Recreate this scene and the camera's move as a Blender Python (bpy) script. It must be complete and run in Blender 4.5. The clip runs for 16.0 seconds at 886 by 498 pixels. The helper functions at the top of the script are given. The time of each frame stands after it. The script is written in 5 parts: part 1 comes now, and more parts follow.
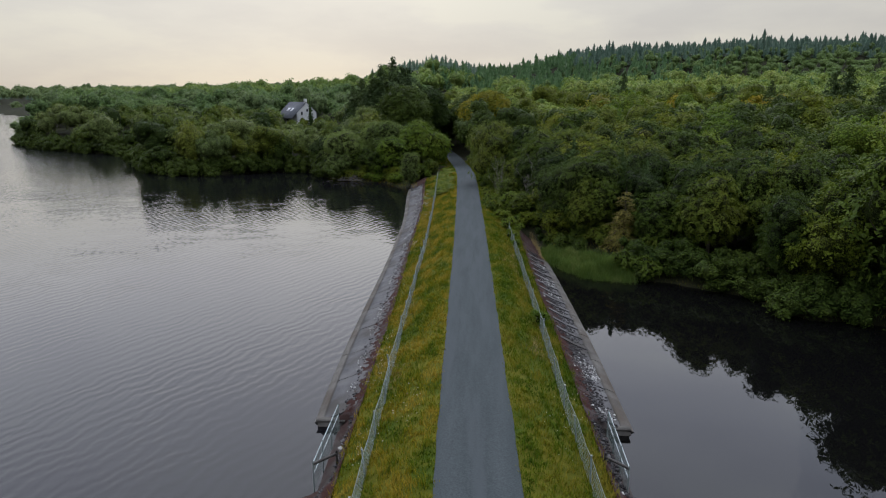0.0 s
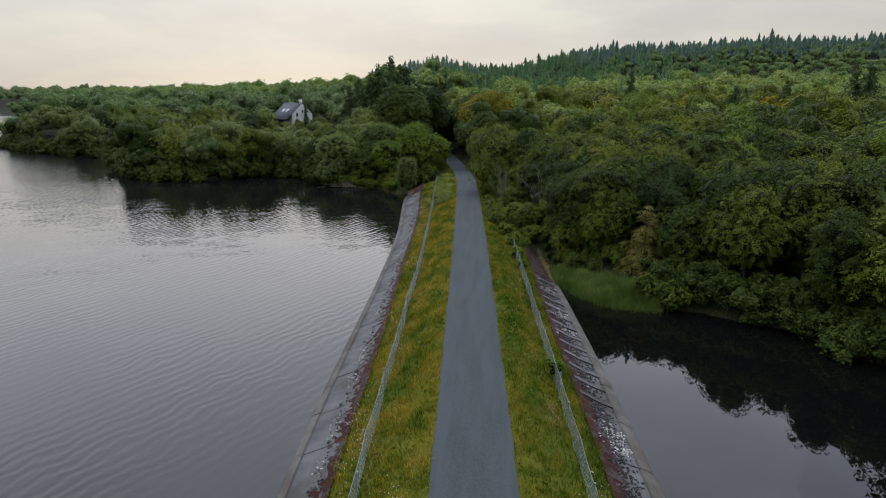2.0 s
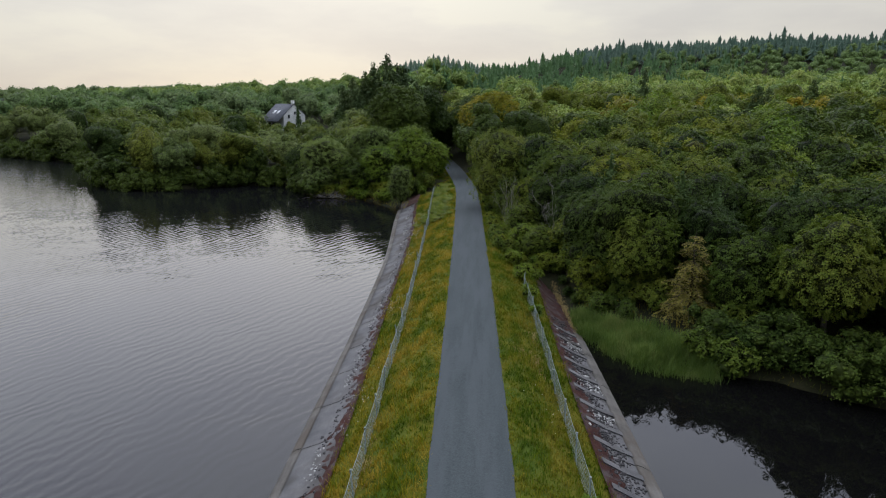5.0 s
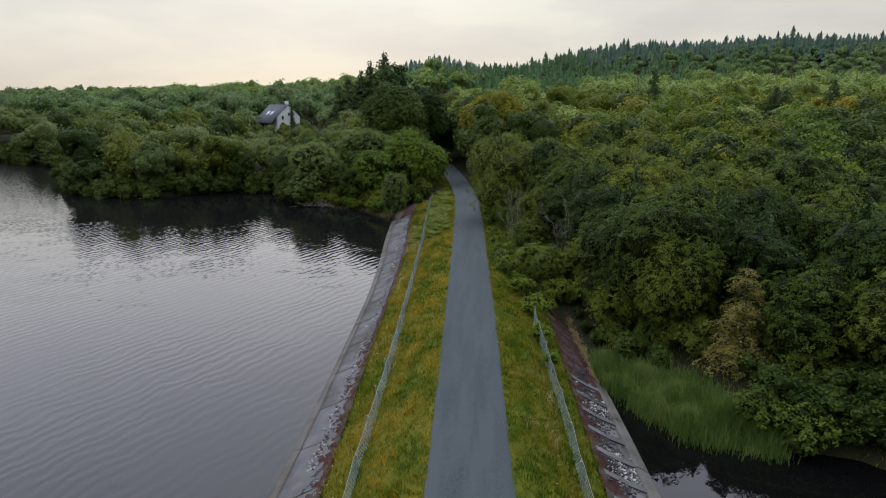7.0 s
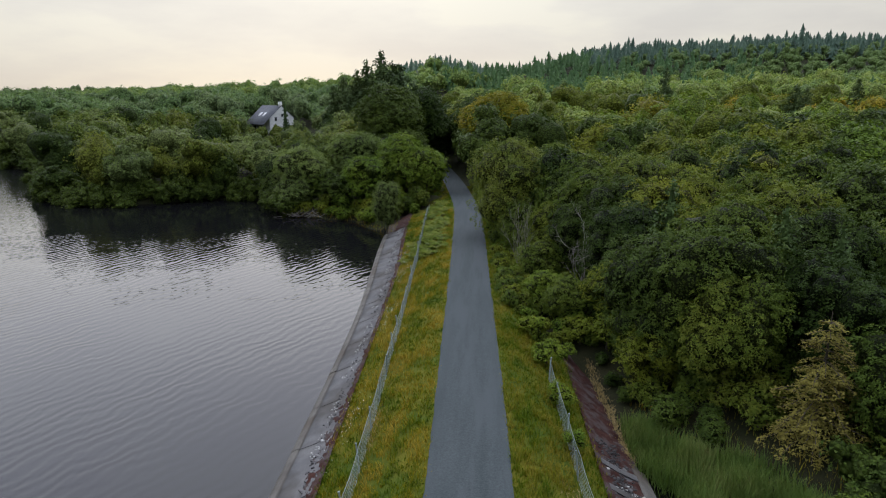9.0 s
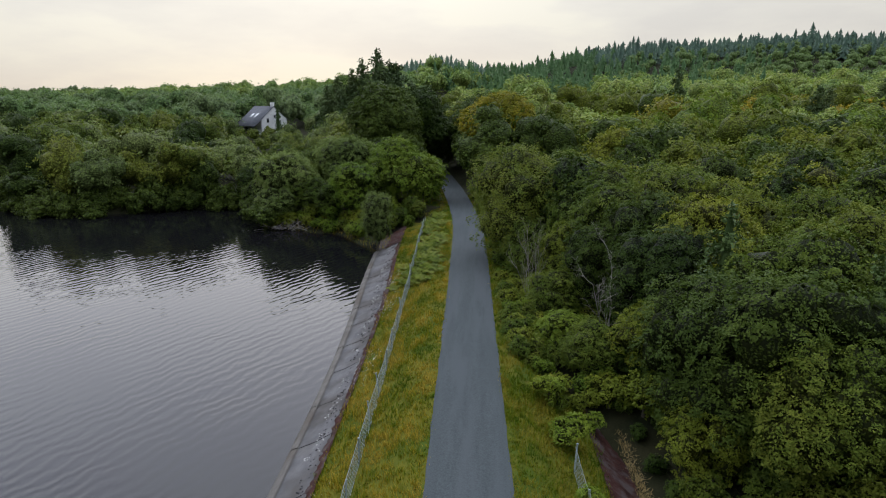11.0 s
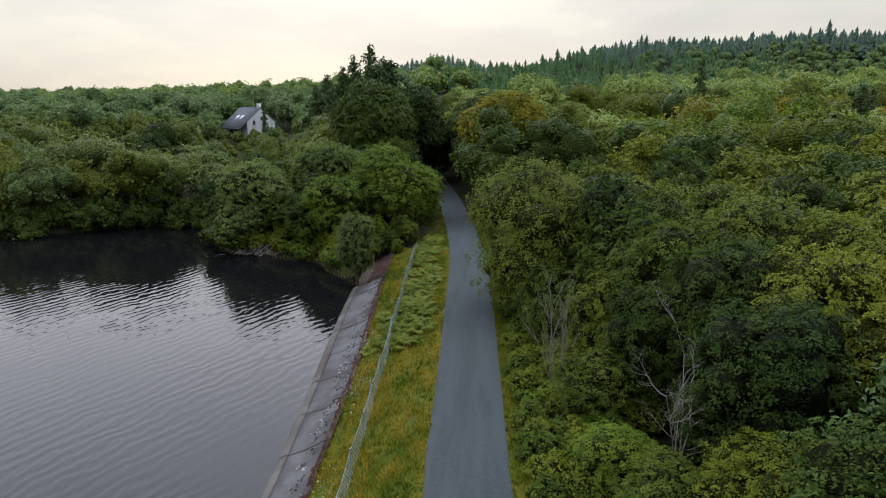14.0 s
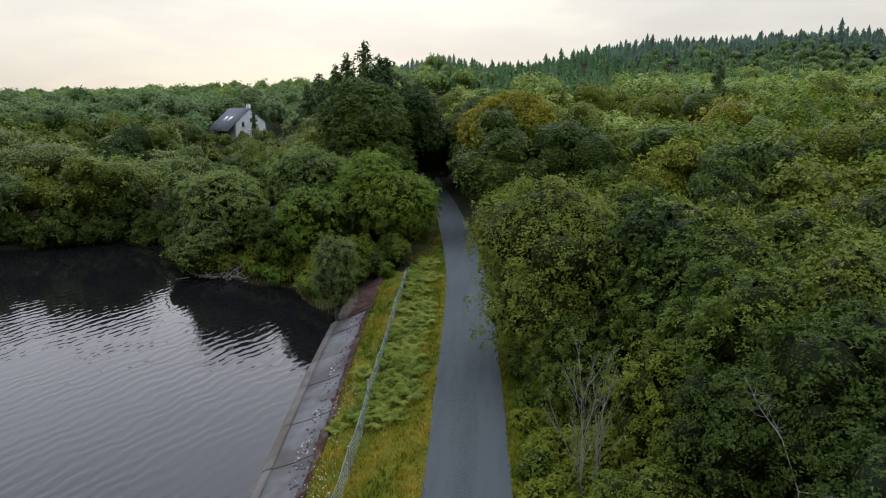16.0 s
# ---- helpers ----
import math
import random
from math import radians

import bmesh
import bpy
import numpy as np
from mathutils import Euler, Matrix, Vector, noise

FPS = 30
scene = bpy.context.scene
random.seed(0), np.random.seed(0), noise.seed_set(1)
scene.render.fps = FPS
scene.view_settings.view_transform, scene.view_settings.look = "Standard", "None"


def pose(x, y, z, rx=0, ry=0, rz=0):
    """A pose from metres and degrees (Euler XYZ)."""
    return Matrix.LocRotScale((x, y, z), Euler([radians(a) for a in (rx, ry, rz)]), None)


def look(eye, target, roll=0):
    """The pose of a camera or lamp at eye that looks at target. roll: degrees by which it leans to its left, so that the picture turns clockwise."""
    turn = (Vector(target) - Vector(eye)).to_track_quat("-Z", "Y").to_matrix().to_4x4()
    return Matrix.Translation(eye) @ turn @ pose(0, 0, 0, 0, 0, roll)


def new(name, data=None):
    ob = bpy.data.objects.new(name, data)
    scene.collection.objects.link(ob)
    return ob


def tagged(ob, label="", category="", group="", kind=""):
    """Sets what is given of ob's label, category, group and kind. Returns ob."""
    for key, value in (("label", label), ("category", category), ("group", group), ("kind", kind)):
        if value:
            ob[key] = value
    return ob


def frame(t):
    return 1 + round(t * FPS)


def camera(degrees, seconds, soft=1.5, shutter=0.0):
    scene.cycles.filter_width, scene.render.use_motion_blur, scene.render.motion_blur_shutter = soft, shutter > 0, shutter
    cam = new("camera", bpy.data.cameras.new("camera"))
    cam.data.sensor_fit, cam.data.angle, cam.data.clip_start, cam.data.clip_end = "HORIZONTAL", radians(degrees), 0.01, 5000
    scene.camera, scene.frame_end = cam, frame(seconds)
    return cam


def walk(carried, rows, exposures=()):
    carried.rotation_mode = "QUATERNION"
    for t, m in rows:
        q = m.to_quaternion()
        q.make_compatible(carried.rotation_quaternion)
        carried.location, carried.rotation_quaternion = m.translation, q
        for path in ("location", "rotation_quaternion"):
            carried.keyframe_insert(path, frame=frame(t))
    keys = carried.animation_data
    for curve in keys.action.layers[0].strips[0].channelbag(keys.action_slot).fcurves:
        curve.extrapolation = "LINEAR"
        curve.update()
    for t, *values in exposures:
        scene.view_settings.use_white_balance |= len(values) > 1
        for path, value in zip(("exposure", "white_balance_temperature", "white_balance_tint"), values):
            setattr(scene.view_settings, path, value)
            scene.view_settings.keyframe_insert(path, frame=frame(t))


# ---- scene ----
cam = camera(70.95, 16.0, 1.1)
PATH = [
    (0.0, pose(-0.000, 0.000, 13.000, 76.123, 0, 3.327)),
    (1.0, pose(-0.003, 3.638, 13.008, 76.144, 0, 3.388)),
    (2.0, pose(-0.013, 7.321, 13.015, 76.166, 0, 3.449)),
    (3.0, pose(-0.030, 11.049, 13.020, 76.187, 0, 3.511)),
    (4.0, pose(-0.053, 14.823, 13.023, 76.208, 0, 3.572)),
    (5.0, pose(-0.083, 18.642, 13.025, 76.230, 0, 3.633)),
    (6.0, pose(-0.119, 22.507, 13.025, 76.251, 0, 3.694)),
    (7.0, pose(-0.163, 26.417, 13.023, 76.272, 0, 3.755)),
    (8.0, pose(-0.212, 30.373, 13.020, 76.294, 0, 3.816)),
    (9.0, pose(-0.269, 34.374, 13.015, 76.315, 0, 3.878)),
    (10.0, pose(-0.332, 38.420, 13.008, 76.337, 0, 3.939)),
    (11.0, pose(-0.402, 42.512, 12.999, 76.358, 0, 4.000)),
    (12.0, pose(-0.478, 46.650, 12.989, 76.379, 0, 4.061)),
    (13.0, pose(-0.561, 50.833, 12.977, 76.401, 0, 4.122)),
    (14.0, pose(-0.650, 55.061, 12.964, 76.422, 0, 4.183)),
    (15.0, pose(-0.747, 59.334, 12.948, 76.443, 0, 4.244)),
    (16.0, pose(-0.850, 63.653, 12.932, 76.465, 0, 4.306)),
]
walk(cam, PATH, [(0.0, -0.14), (3.0, -0.05), (6.0, 0.01), (10.0, 0.10), (16.0, 0.21)])

# ---------------------------------------------------------------- world and light
def node(nt, kind, **sets):
    n = nt.nodes.new(kind)
    for k, v in sets.items():
        if k == "op":
            n.operation = v
        elif k == "blend":
            n.blend_type = v
        else:
            n.inputs[k.replace("_", " ")].default_value = v
    return n


def ramp(nt, fac, stops):
    n = nt.nodes.new("ShaderNodeValToRGB")
    e = n.color_ramp.elements
    while len(e) < len(stops):
        e.new(0.5)
    for k, (p, c) in enumerate(stops):
        e[k].position = p
        e[k].color = (*c, 1) if len(c) == 3 else c
    nt.links.new(fac, n.inputs["Fac"])
    return n.outputs["Color"]


def mixc(nt, fac, a, b, blend="MIX"):
    n = nt.nodes.new("ShaderNodeMixRGB")
    n.blend_type = blend
    for k, v in (("Fac", fac), ("Color1", a), ("Color2", b)):
        if hasattr(v, "is_linked"):
            nt.links.new(v, n.inputs[k])
        elif isinstance(v, tuple):
            n.inputs[k].default_value = (*v, 1)
        else:
            n.inputs[k].default_value = v
    return n.outputs["Color"]


world = bpy.data.worlds.new("overcast_sky")
scene.world = world
world.use_nodes = True
nt = world.node_tree
nt.nodes.clear()
SUN_EL, SUN_AZ = radians(24), radians(-15)
sky = nt.nodes.new("ShaderNodeTexSky")
sky.sky_type, sky.sun_disc, sky.sun_elevation, sky.sun_rotation = "NISHITA", False, SUN_EL, SUN_AZ
tc = nt.nodes.new("ShaderNodeTexCoord")
sep = nt.nodes.new("ShaderNodeSeparateXYZ")
nt.links.new(tc.outputs["Generated"], sep.inputs[0])
cloud = ramp(nt, sep.outputs["Z"], [(0.0, (0.61, 0.583, 0.535)), (0.07, (0.66, 0.633, 0.592)), (0.14, (0.745, 0.727, 0.668)), (0.22, (1.25, 1.27, 1.35)), (0.45, (1.50, 1.66, 2.05)), (0.64, (2.00, 2.20, 2.68)), (1.0, (2.75, 2.87, 3.18))])
mapn = nt.nodes.new("ShaderNodeMapping")
mapn.inputs["Scale"].default_value = (2.0, 2.0, 7.0)
nt.links.new(tc.outputs["Generated"], mapn.inputs[0])
nz = node(nt, "ShaderNodeTexNoise", Scale=1.6, Detail=6.0, Roughness=0.55)
nt.links.new(mapn.outputs[0], nz.inputs["Vector"])
puff = ramp(nt, nz.outputs["Fac"], [(0.38, (0.88, 0.87, 0.89)), (0.5, (0.96, 0.95, 0.95)), (0.6, (1.05, 1.04, 1.0))])
cloud = mixc(nt, 1.0, cloud, puff, "MULTIPLY")
away = node(nt, "ShaderNodeMapRange")
away.inputs["From Min"].default_value, away.inputs["From Max"].default_value = -0.9, 0.35
away.inputs["To Min"].default_value, away.inputs["To Max"].default_value = 0.4, 1.0
nt.links.new(sep.outputs["Y"], away.inputs["Value"])
cloud = mixc(nt, 1.0, cloud, away.outputs[0], "MULTIPLY")
aim = nt.nodes.new("ShaderNodeVectorMath")
aim.operation = "DOT_PRODUCT"
aim.inputs[1].default_value = (math.sin(SUN_AZ) * math.cos(SUN_EL), math.cos(SUN_AZ) * math.cos(SUN_EL), math.sin(SUN_EL))
nt.links.new(tc.outputs["Generated"], aim.inputs[0])
lift = node(nt, "ShaderNodeMath", op="MAXIMUM")
nt.links.new(aim.outputs["Value"], lift.inputs[0])
lift.inputs[1].default_value = 0.0
fall = node(nt, "ShaderNodeMath", op="POWER")
nt.links.new(lift.outputs[0], fall.inputs[0])
fall.inputs[1].default_value = 9.0
cloud = mixc(nt, fall.outputs[0], cloud, (0.14, 0.139, 0.132), "ADD")
wide = node(nt, "ShaderNodeMath", op="POWER")
nt.links.new(lift.outputs[0], wide.inputs[0])
wide.inputs[1].default_value = 2.5
above = ramp(nt, sep.outputs["Z"], [(0.15, (0, 0, 0)), (0.34, (1, 1, 1))])
cloud = mixc(nt, mixc(nt, 1.0, wide.outputs[0], above, "MULTIPLY"), cloud, (0.4, 0.4, 0.42), "ADD")
dim = mixc(nt, 1.0, sky.outputs[0], (0.1, 0.1, 0.1), "MULTIPLY")
both = mixc(nt, 0.92, dim, cloud)
bg = nt.nodes.new("ShaderNodeBackground")
nt.links.new(both, bg.inputs["Color"])
wo = nt.nodes.new("ShaderNodeOutputWorld")
nt.links.new(bg.outputs[0], wo.inputs[0])
sun = new("sun", bpy.data.lights.new("sun", "SUN"))
sun.data.energy, sun.data.angle, sun.data.color = 0.25, radians(80), (1.0, 0.95, 0.86)
sun.matrix_world = look((0, 0, 0), (-math.sin(SUN_AZ) * math.cos(SUN_EL), -math.cos(SUN_AZ) * math.cos(SUN_EL), -math.sin(SUN_EL)))
scene.view_settings.exposure = 0.0


# ---------------------------------------------------------------- materials
def material(name):
    m = bpy.data.materials.new(name)
    m.use_nodes = True
    nt = m.node_tree
    nt.nodes.clear()
    out = nt.nodes.new("ShaderNodeOutputMaterial")
    return m, nt, out


def noise_at(nt, scale, detail=4.0, rough=0.55, stretch=None, coords="Position"):
    if coords == "Position":
        src = nt.nodes.new("ShaderNodeNewGeometry").outputs["Position"]
    else:
        src = nt.nodes.new("ShaderNodeTexCoord").outputs["Object"]
    if stretch:
        mp = nt.nodes.new("ShaderNodeMapping")
        mp.inputs["Scale"].default_value = stretch
        nt.links.new(src, mp.inputs[0])
        src = mp.outputs[0]
    n = node(nt, "ShaderNodeTexNoise", Scale=scale, Detail=detail, Roughness=rough)
    nt.links.new(src, n.inputs["Vector"])
    return n.outputs["Fac"]


def surface(name, dark, light, scale=3.0, fine=40.0, rough=0.8, bump=0.02, metal=0.0, stretch=None, third=None, scale3=0.4, spread=(0.3, 0.7), rnd=0.0):
    """A matt material: two tones at one scale, fine grain with relief, and a third tone in larger stains."""
    m, nt, out = material(name)
    bs = node(nt, "ShaderNodeBsdfPrincipled", Roughness=rough, Metallic=metal)
    bs.inputs["Specular IOR Level"].default_value = 0.12 if rough > 0.8 else 0.5
    a = noise_at(nt, scale, 5, 0.6, stretch)
    col = ramp(nt, a, [(spread[0], dark), (spread[1], light)])
    f = noise_at(nt, fine, 3, 0.6)
    col = mixc(nt, 1.0, col, ramp(nt, f, [(0.25, (0.72, 0.72, 0.72)), (0.75, (1.25, 1.25, 1.25))]), "MULTIPLY")
    if third:
        s = noise_at(nt, scale3, 4, 0.6, stretch)
        col = mixc(nt, ramp(nt, s, [(0.48, (0, 0, 0)), (0.62, (1, 1, 1))]), col, third)
    if rnd:
        oi = nt.nodes.new("ShaderNodeObjectInfo")
        v = ramp(nt, oi.outputs["Random"], [(0.0, (1 - rnd,) * 3), (1.0, (1 + rnd,) * 3)])
        col = mixc(nt, 1.0, col, v, "MULTIPLY")
    nt.links.new(col, bs.inputs["Base Color"])
    if bump:
        b = node(nt, "ShaderNodeBump", Strength=0.6, Distance=bump)
        nt.links.new(f, b.inputs["Height"])
        nt.links.new(b.outputs[0], bs.inputs["Normal"])
    nt.links.new(bs.outputs[0], out.inputs[0])
    return m


def foliage(name, tones, wide=0.09, gloss=0.06, shine=0.2, mass=0, patchy=False):
    """Leaves: tones spread by leaf, by tree and in large patches; some light comes through them. With mass, shade
    between leaves is painted in.
    """
    m, nt, out = material(name)
    geo = nt.nodes.new("ShaderNodeNewGeometry")
    oi = nt.nodes.new("ShaderNodeObjectInfo")
    big = noise_at(nt, wide, 3)
    mid = noise_at(nt, 0.26, 3)
    if patchy:
        big = noise_at(nt, wide, 4, 0.6, (2.2, 1.0, 1.0))
        patch = node(nt, "ShaderNodeMapRange")
        patch.inputs["From Min"].default_value, patch.inputs["From Max"].default_value = 0.36, 0.66
        patch.inputs["To Min"].default_value, patch.inputs["To Max"].default_value = 0.27, 0.70
        nt.links.new(big, patch.inputs["Value"])
        big = patch.outputs[0]
    s1 = node(nt, "ShaderNodeMath", op="MULTIPLY_ADD")
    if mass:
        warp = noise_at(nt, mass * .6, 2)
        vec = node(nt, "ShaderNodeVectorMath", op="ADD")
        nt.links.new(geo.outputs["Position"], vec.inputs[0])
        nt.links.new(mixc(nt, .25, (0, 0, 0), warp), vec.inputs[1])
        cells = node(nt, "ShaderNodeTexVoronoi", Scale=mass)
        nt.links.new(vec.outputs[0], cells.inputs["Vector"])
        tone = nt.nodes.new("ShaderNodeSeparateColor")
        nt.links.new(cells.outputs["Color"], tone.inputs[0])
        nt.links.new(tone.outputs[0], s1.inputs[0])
    else:
        nt.links.new(geo.outputs["Random Per Island"], s1.inputs[0])
    s1.inputs[1].default_value = 0.3 if mass else 0.26
    nt.links.new(big, s1.inputs[2])
    s2 = node(nt, "ShaderNodeMath", op="MULTIPLY_ADD")
    nt.links.new(oi.outputs["Random"], s2.inputs[0])
    s2.inputs[1].default_value = 0.04 if patchy else 0.42
    nt.links.new(s1.outputs[0], s2.inputs[2])
    s3 = node(nt, "ShaderNodeMath", op="MULTIPLY_ADD")
    nt.links.new(mid, s3.inputs[0])
    s3.inputs[1].default_value = 0.35 if patchy else 0.6
    nt.links.new(s2.outputs[0], s3.inputs[2])
    k = len(tones) - 1
    if patchy:
        col = ramp(nt, s3.outputs[0], [(0.55 + 0.45 * i / k, c) for i, c in enumerate(tones)])
    else:
        clump = node(nt, "ShaderNodeMath", op="MULTIPLY_ADD")
        nt.links.new(noise_at(nt, 1.3, 2), clump.inputs[0])
        clump.inputs[1].default_value = 0.55
        nt.links.new(s3.outputs[0], clump.inputs[2])
        tone_range = node(nt, "ShaderNodeMapRange")
        tone_range.inputs["From Min"].default_value, tone_range.inputs["From Max"].default_value = 1.08, 1.72
        nt.links.new(clump.outputs[0], tone_range.inputs["Value"])
        col = ramp(nt, tone_range.outputs[0], [(i / k, c) for i, c in enumerate(tones)])
    bs = node(nt, "ShaderNodeBsdfPrincipled", Roughness=0.55)
    bs.inputs["Specular IOR Level"].default_value = gloss
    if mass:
        # Shade in the gaps between leaves, multiplied into the colour
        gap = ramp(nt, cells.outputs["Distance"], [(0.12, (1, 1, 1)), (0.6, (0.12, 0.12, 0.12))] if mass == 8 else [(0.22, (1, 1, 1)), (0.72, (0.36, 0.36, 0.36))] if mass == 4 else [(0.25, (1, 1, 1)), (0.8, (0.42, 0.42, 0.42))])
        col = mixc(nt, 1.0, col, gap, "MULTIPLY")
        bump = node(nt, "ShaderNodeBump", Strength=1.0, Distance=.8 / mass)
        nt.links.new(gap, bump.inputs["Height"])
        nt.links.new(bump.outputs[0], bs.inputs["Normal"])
    nt.links.new(col, bs.inputs["Base Color"])
    tr = nt.nodes.new("ShaderNodeBsdfTranslucent")
    nt.links.new(mixc(nt, 1.0, col, (1.2, 1.25, 0.7), "MULTIPLY"), tr.inputs["Color"])
    mx = nt.nodes.new("ShaderNodeMixShader")
    mx.inputs[0].default_value = shine
    nt.links.new(bs.outputs[0], mx.inputs[1])
    nt.links.new(tr.outputs[0], mx.inputs[2])
    nt.links.new(mx.outputs[0], out.inputs[0])
    return m


def node_value(nt, v):
    n = nt.nodes.new("ShaderNodeValue")
    n.outputs[0].default_value = v
    return n.outputs[0]


def water_material(name, body, ripple, fine, turn=1.1, length=0.78, shelter=None):
    """Dark water: two trains of wind ripples crossing at a small angle, with faint finer ones, calmer in the lee of the woods."""
    m, nt, out = material(name)
    bs = node(nt, "ShaderNodeBsdfPrincipled", Roughness=0.012, IOR=1.333)
    bs.inputs["Base Color"].default_value = (*body, 1)
    geo = nt.nodes.new("ShaderNodeNewGeometry")

    def train(angle, span, distortion):
        mp = nt.nodes.new("ShaderNodeMapping")
        mp.inputs["Rotation"].default_value = (0, 0, math.pi / 2 - angle)
        nt.links.new(geo.outputs["Position"], mp.inputs[0])
        w = node(nt, "ShaderNodeTexWave", Scale=0.314 / span, Distortion=distortion, Detail=3.0)
        w.inputs["Detail Scale"].default_value = 1.0
        w.inputs["Detail Roughness"].default_value = 0.5
        nt.links.new(mp.outputs[0], w.inputs["Vector"])
        return w.outputs["Fac"], mp

    def scaled(value, k, base=None):
        n = node(nt, "ShaderNodeMath", op="MULTIPLY_ADD")
        nt.links.new(value, n.inputs[0])
        n.inputs[1].default_value = k
        n.inputs[2].default_value = 0.0
        if base:
            nt.links.new(base, n.inputs[2])
        return n.outputs[0]

    first, mp = train(turn, length, 7.5)
    second, _ = train(turn + 0.42, length * 0.58, 6.0)
    along = nt.nodes.new("ShaderNodeMapping")
    along.inputs["Scale"].default_value = (1.5, 0.55, 1.0)
    nt.links.new(mp.outputs[0], along.inputs[0])
    fleck = node(nt, "ShaderNodeTexNoise", Scale=2.2, Detail=2.0, Roughness=0.5)
    nt.links.new(along.outputs[0], fleck.inputs["Vector"])
    height = scaled(fleck.outputs["Fac"], fine, scaled(second, 0.3, scaled(first, 1.0)))
    amp = node(nt, "ShaderNodeMapRange")
    amp.inputs["From Min"].default_value, amp.inputs["From Max"].default_value = 0.3, 0.7
    amp.inputs["To Min"].default_value, amp.inputs["To Max"].default_value = 0.25, 1.15
    nt.links.new(noise_at(nt, 0.11, 4, 0.6), amp.inputs["Value"])
    force = amp.outputs[0]
    if shelter:
        sep = nt.nodes.new("ShaderNodeSeparateXYZ")
        nt.links.new(geo.outputs["Position"], sep.inputs[0])
        lee = node(nt, "ShaderNodeMapRange")
        lee.inputs["From Min"].default_value, lee.inputs["From Max"].default_value = shelter
        lee.inputs["To Min"].default_value, lee.inputs["To Max"].default_value = 1.0, 0.1
        nt.links.new(sep.outputs["Y"], lee.inputs["Value"])
        mul = node(nt, "ShaderNodeMath", op="MULTIPLY")
        nt.links.new(force, mul.inputs[0])
        nt.links.new(lee.outputs[0], mul.inputs[1])
        force = mul.outputs[0]
    if shelter:
        far = node(nt, "ShaderNodeMapRange")
        far.inputs["From Min"].default_value, far.inputs["From Max"].default_value = -45.0, -110.0
        far.inputs["To Min"].default_value, far.inputs["To Max"].default_value = 0.0, 1.2
        nt.links.new(sep.outputs["X"], far.inputs["Value"])
        more = node(nt, "ShaderNodeMath", op="ADD")
        nt.links.new(force, more.inputs[0])
        nt.links.new(far.outputs[0], more.inputs[1])
        force = more.outputs[0]
        nt.links.new(scaled(far.outputs[0], 0.11, node_value(nt, 0.012)), bs.inputs["Roughness"])
    bump = node(nt, "ShaderNodeBump", Distance=ripple)
    nt.links.new(force, bump.inputs["Strength"])
    nt.links.new(height, bump.inputs["Height"])
    nt.links.new(bump.outputs[0], bs.inputs["Normal"])
    nt.links.new(bs.outputs[0], out.inputs[0])
    return m


M_WATER_L = water_material("lake_water", (0.005, 0.005, 0.006), 0.0135, 0.3, shelter=(98, 120))
M_WATER_R = water_material("still_water", (0.003, 0.003, 0.003), 0.0016, 0.8)
M_ROAD = surface("worn_asphalt", (0.0400, 0.0490, 0.0515), (0.0540, 0.0635, 0.0670), 0.5, 16, 0.9, 0.006, stretch=(3.1800, 0.3180, 0.9858), third=(0.0530, 0.0615, 0.0660), scale3=0.25)
M_SOIL = surface("grassy_soil", (0.0594, 0.0680, 0.0060), (0.1080, 0.0980, 0.0090), 1.2, 25, 0.95, 0.03, third=(0.0432, 0.0660, 0.0060), scale3=0.35)
M_FOREST = surface("forest_floor", (0.010, 0.013, 0.005), (0.024, 0.023, 0.010), 0.6, 10, 0.95, 0.03)
M_BANK = surface("peaty_bank", (0.035, 0.027, 0.024), (0.10, 0.09, 0.086), 1.5, 18, 0.95, 0.05, third=(0.045, 0.027, 0.024), scale3=0.5)
M_SLAB = surface("weathered_concrete", (0.0764, 0.0762, 0.0802), (0.1326, 0.1298, 0.1311), 0.8, 30, 0.85, 0.01, third=(0.0637, 0.0597, 0.0568), scale3=0.3)
M_KERB = surface("stained_kerb", (0.066, 0.062, 0.056), (0.125, 0.118, 0.108), 0.9, 30, 0.85, 0.01, third=(0.074, 0.064, 0.054), scale3=0.35)
M_MOSS = surface("dry_red_moss", (0.0214, 0.0078, 0.0064), (0.0510, 0.0214, 0.0171), 1.6, 16, 0.95, 0.04, third=(0.0617, 0.0485, 0.0470), scale3=1.3)
M_STONE = surface("bank_stone", (0.035, 0.033, 0.035), (0.12, 0.115, 0.118), 1.4, 22, 0.85, 0.02, rnd=0.45)
M_PALE = surface("bleached_stone", (0.2100, 0.2100, 0.2030), (0.4200, 0.4200, 0.4060), 3, 22, 0.85, 0.02, rnd=0.2)
M_BARK = surface("bark", (0.04, 0.034, 0.026), (0.11, 0.095, 0.075), 2, 20, 0.9, 0.02, stretch=(1, 1, 0.3))
M_DEADWOOD = surface("bleached_deadwood", (0.13, 0.12, 0.105), (0.27, 0.255, 0.23), 2, 20, 0.9, 0.01, stretch=(1, 1, 0.3))
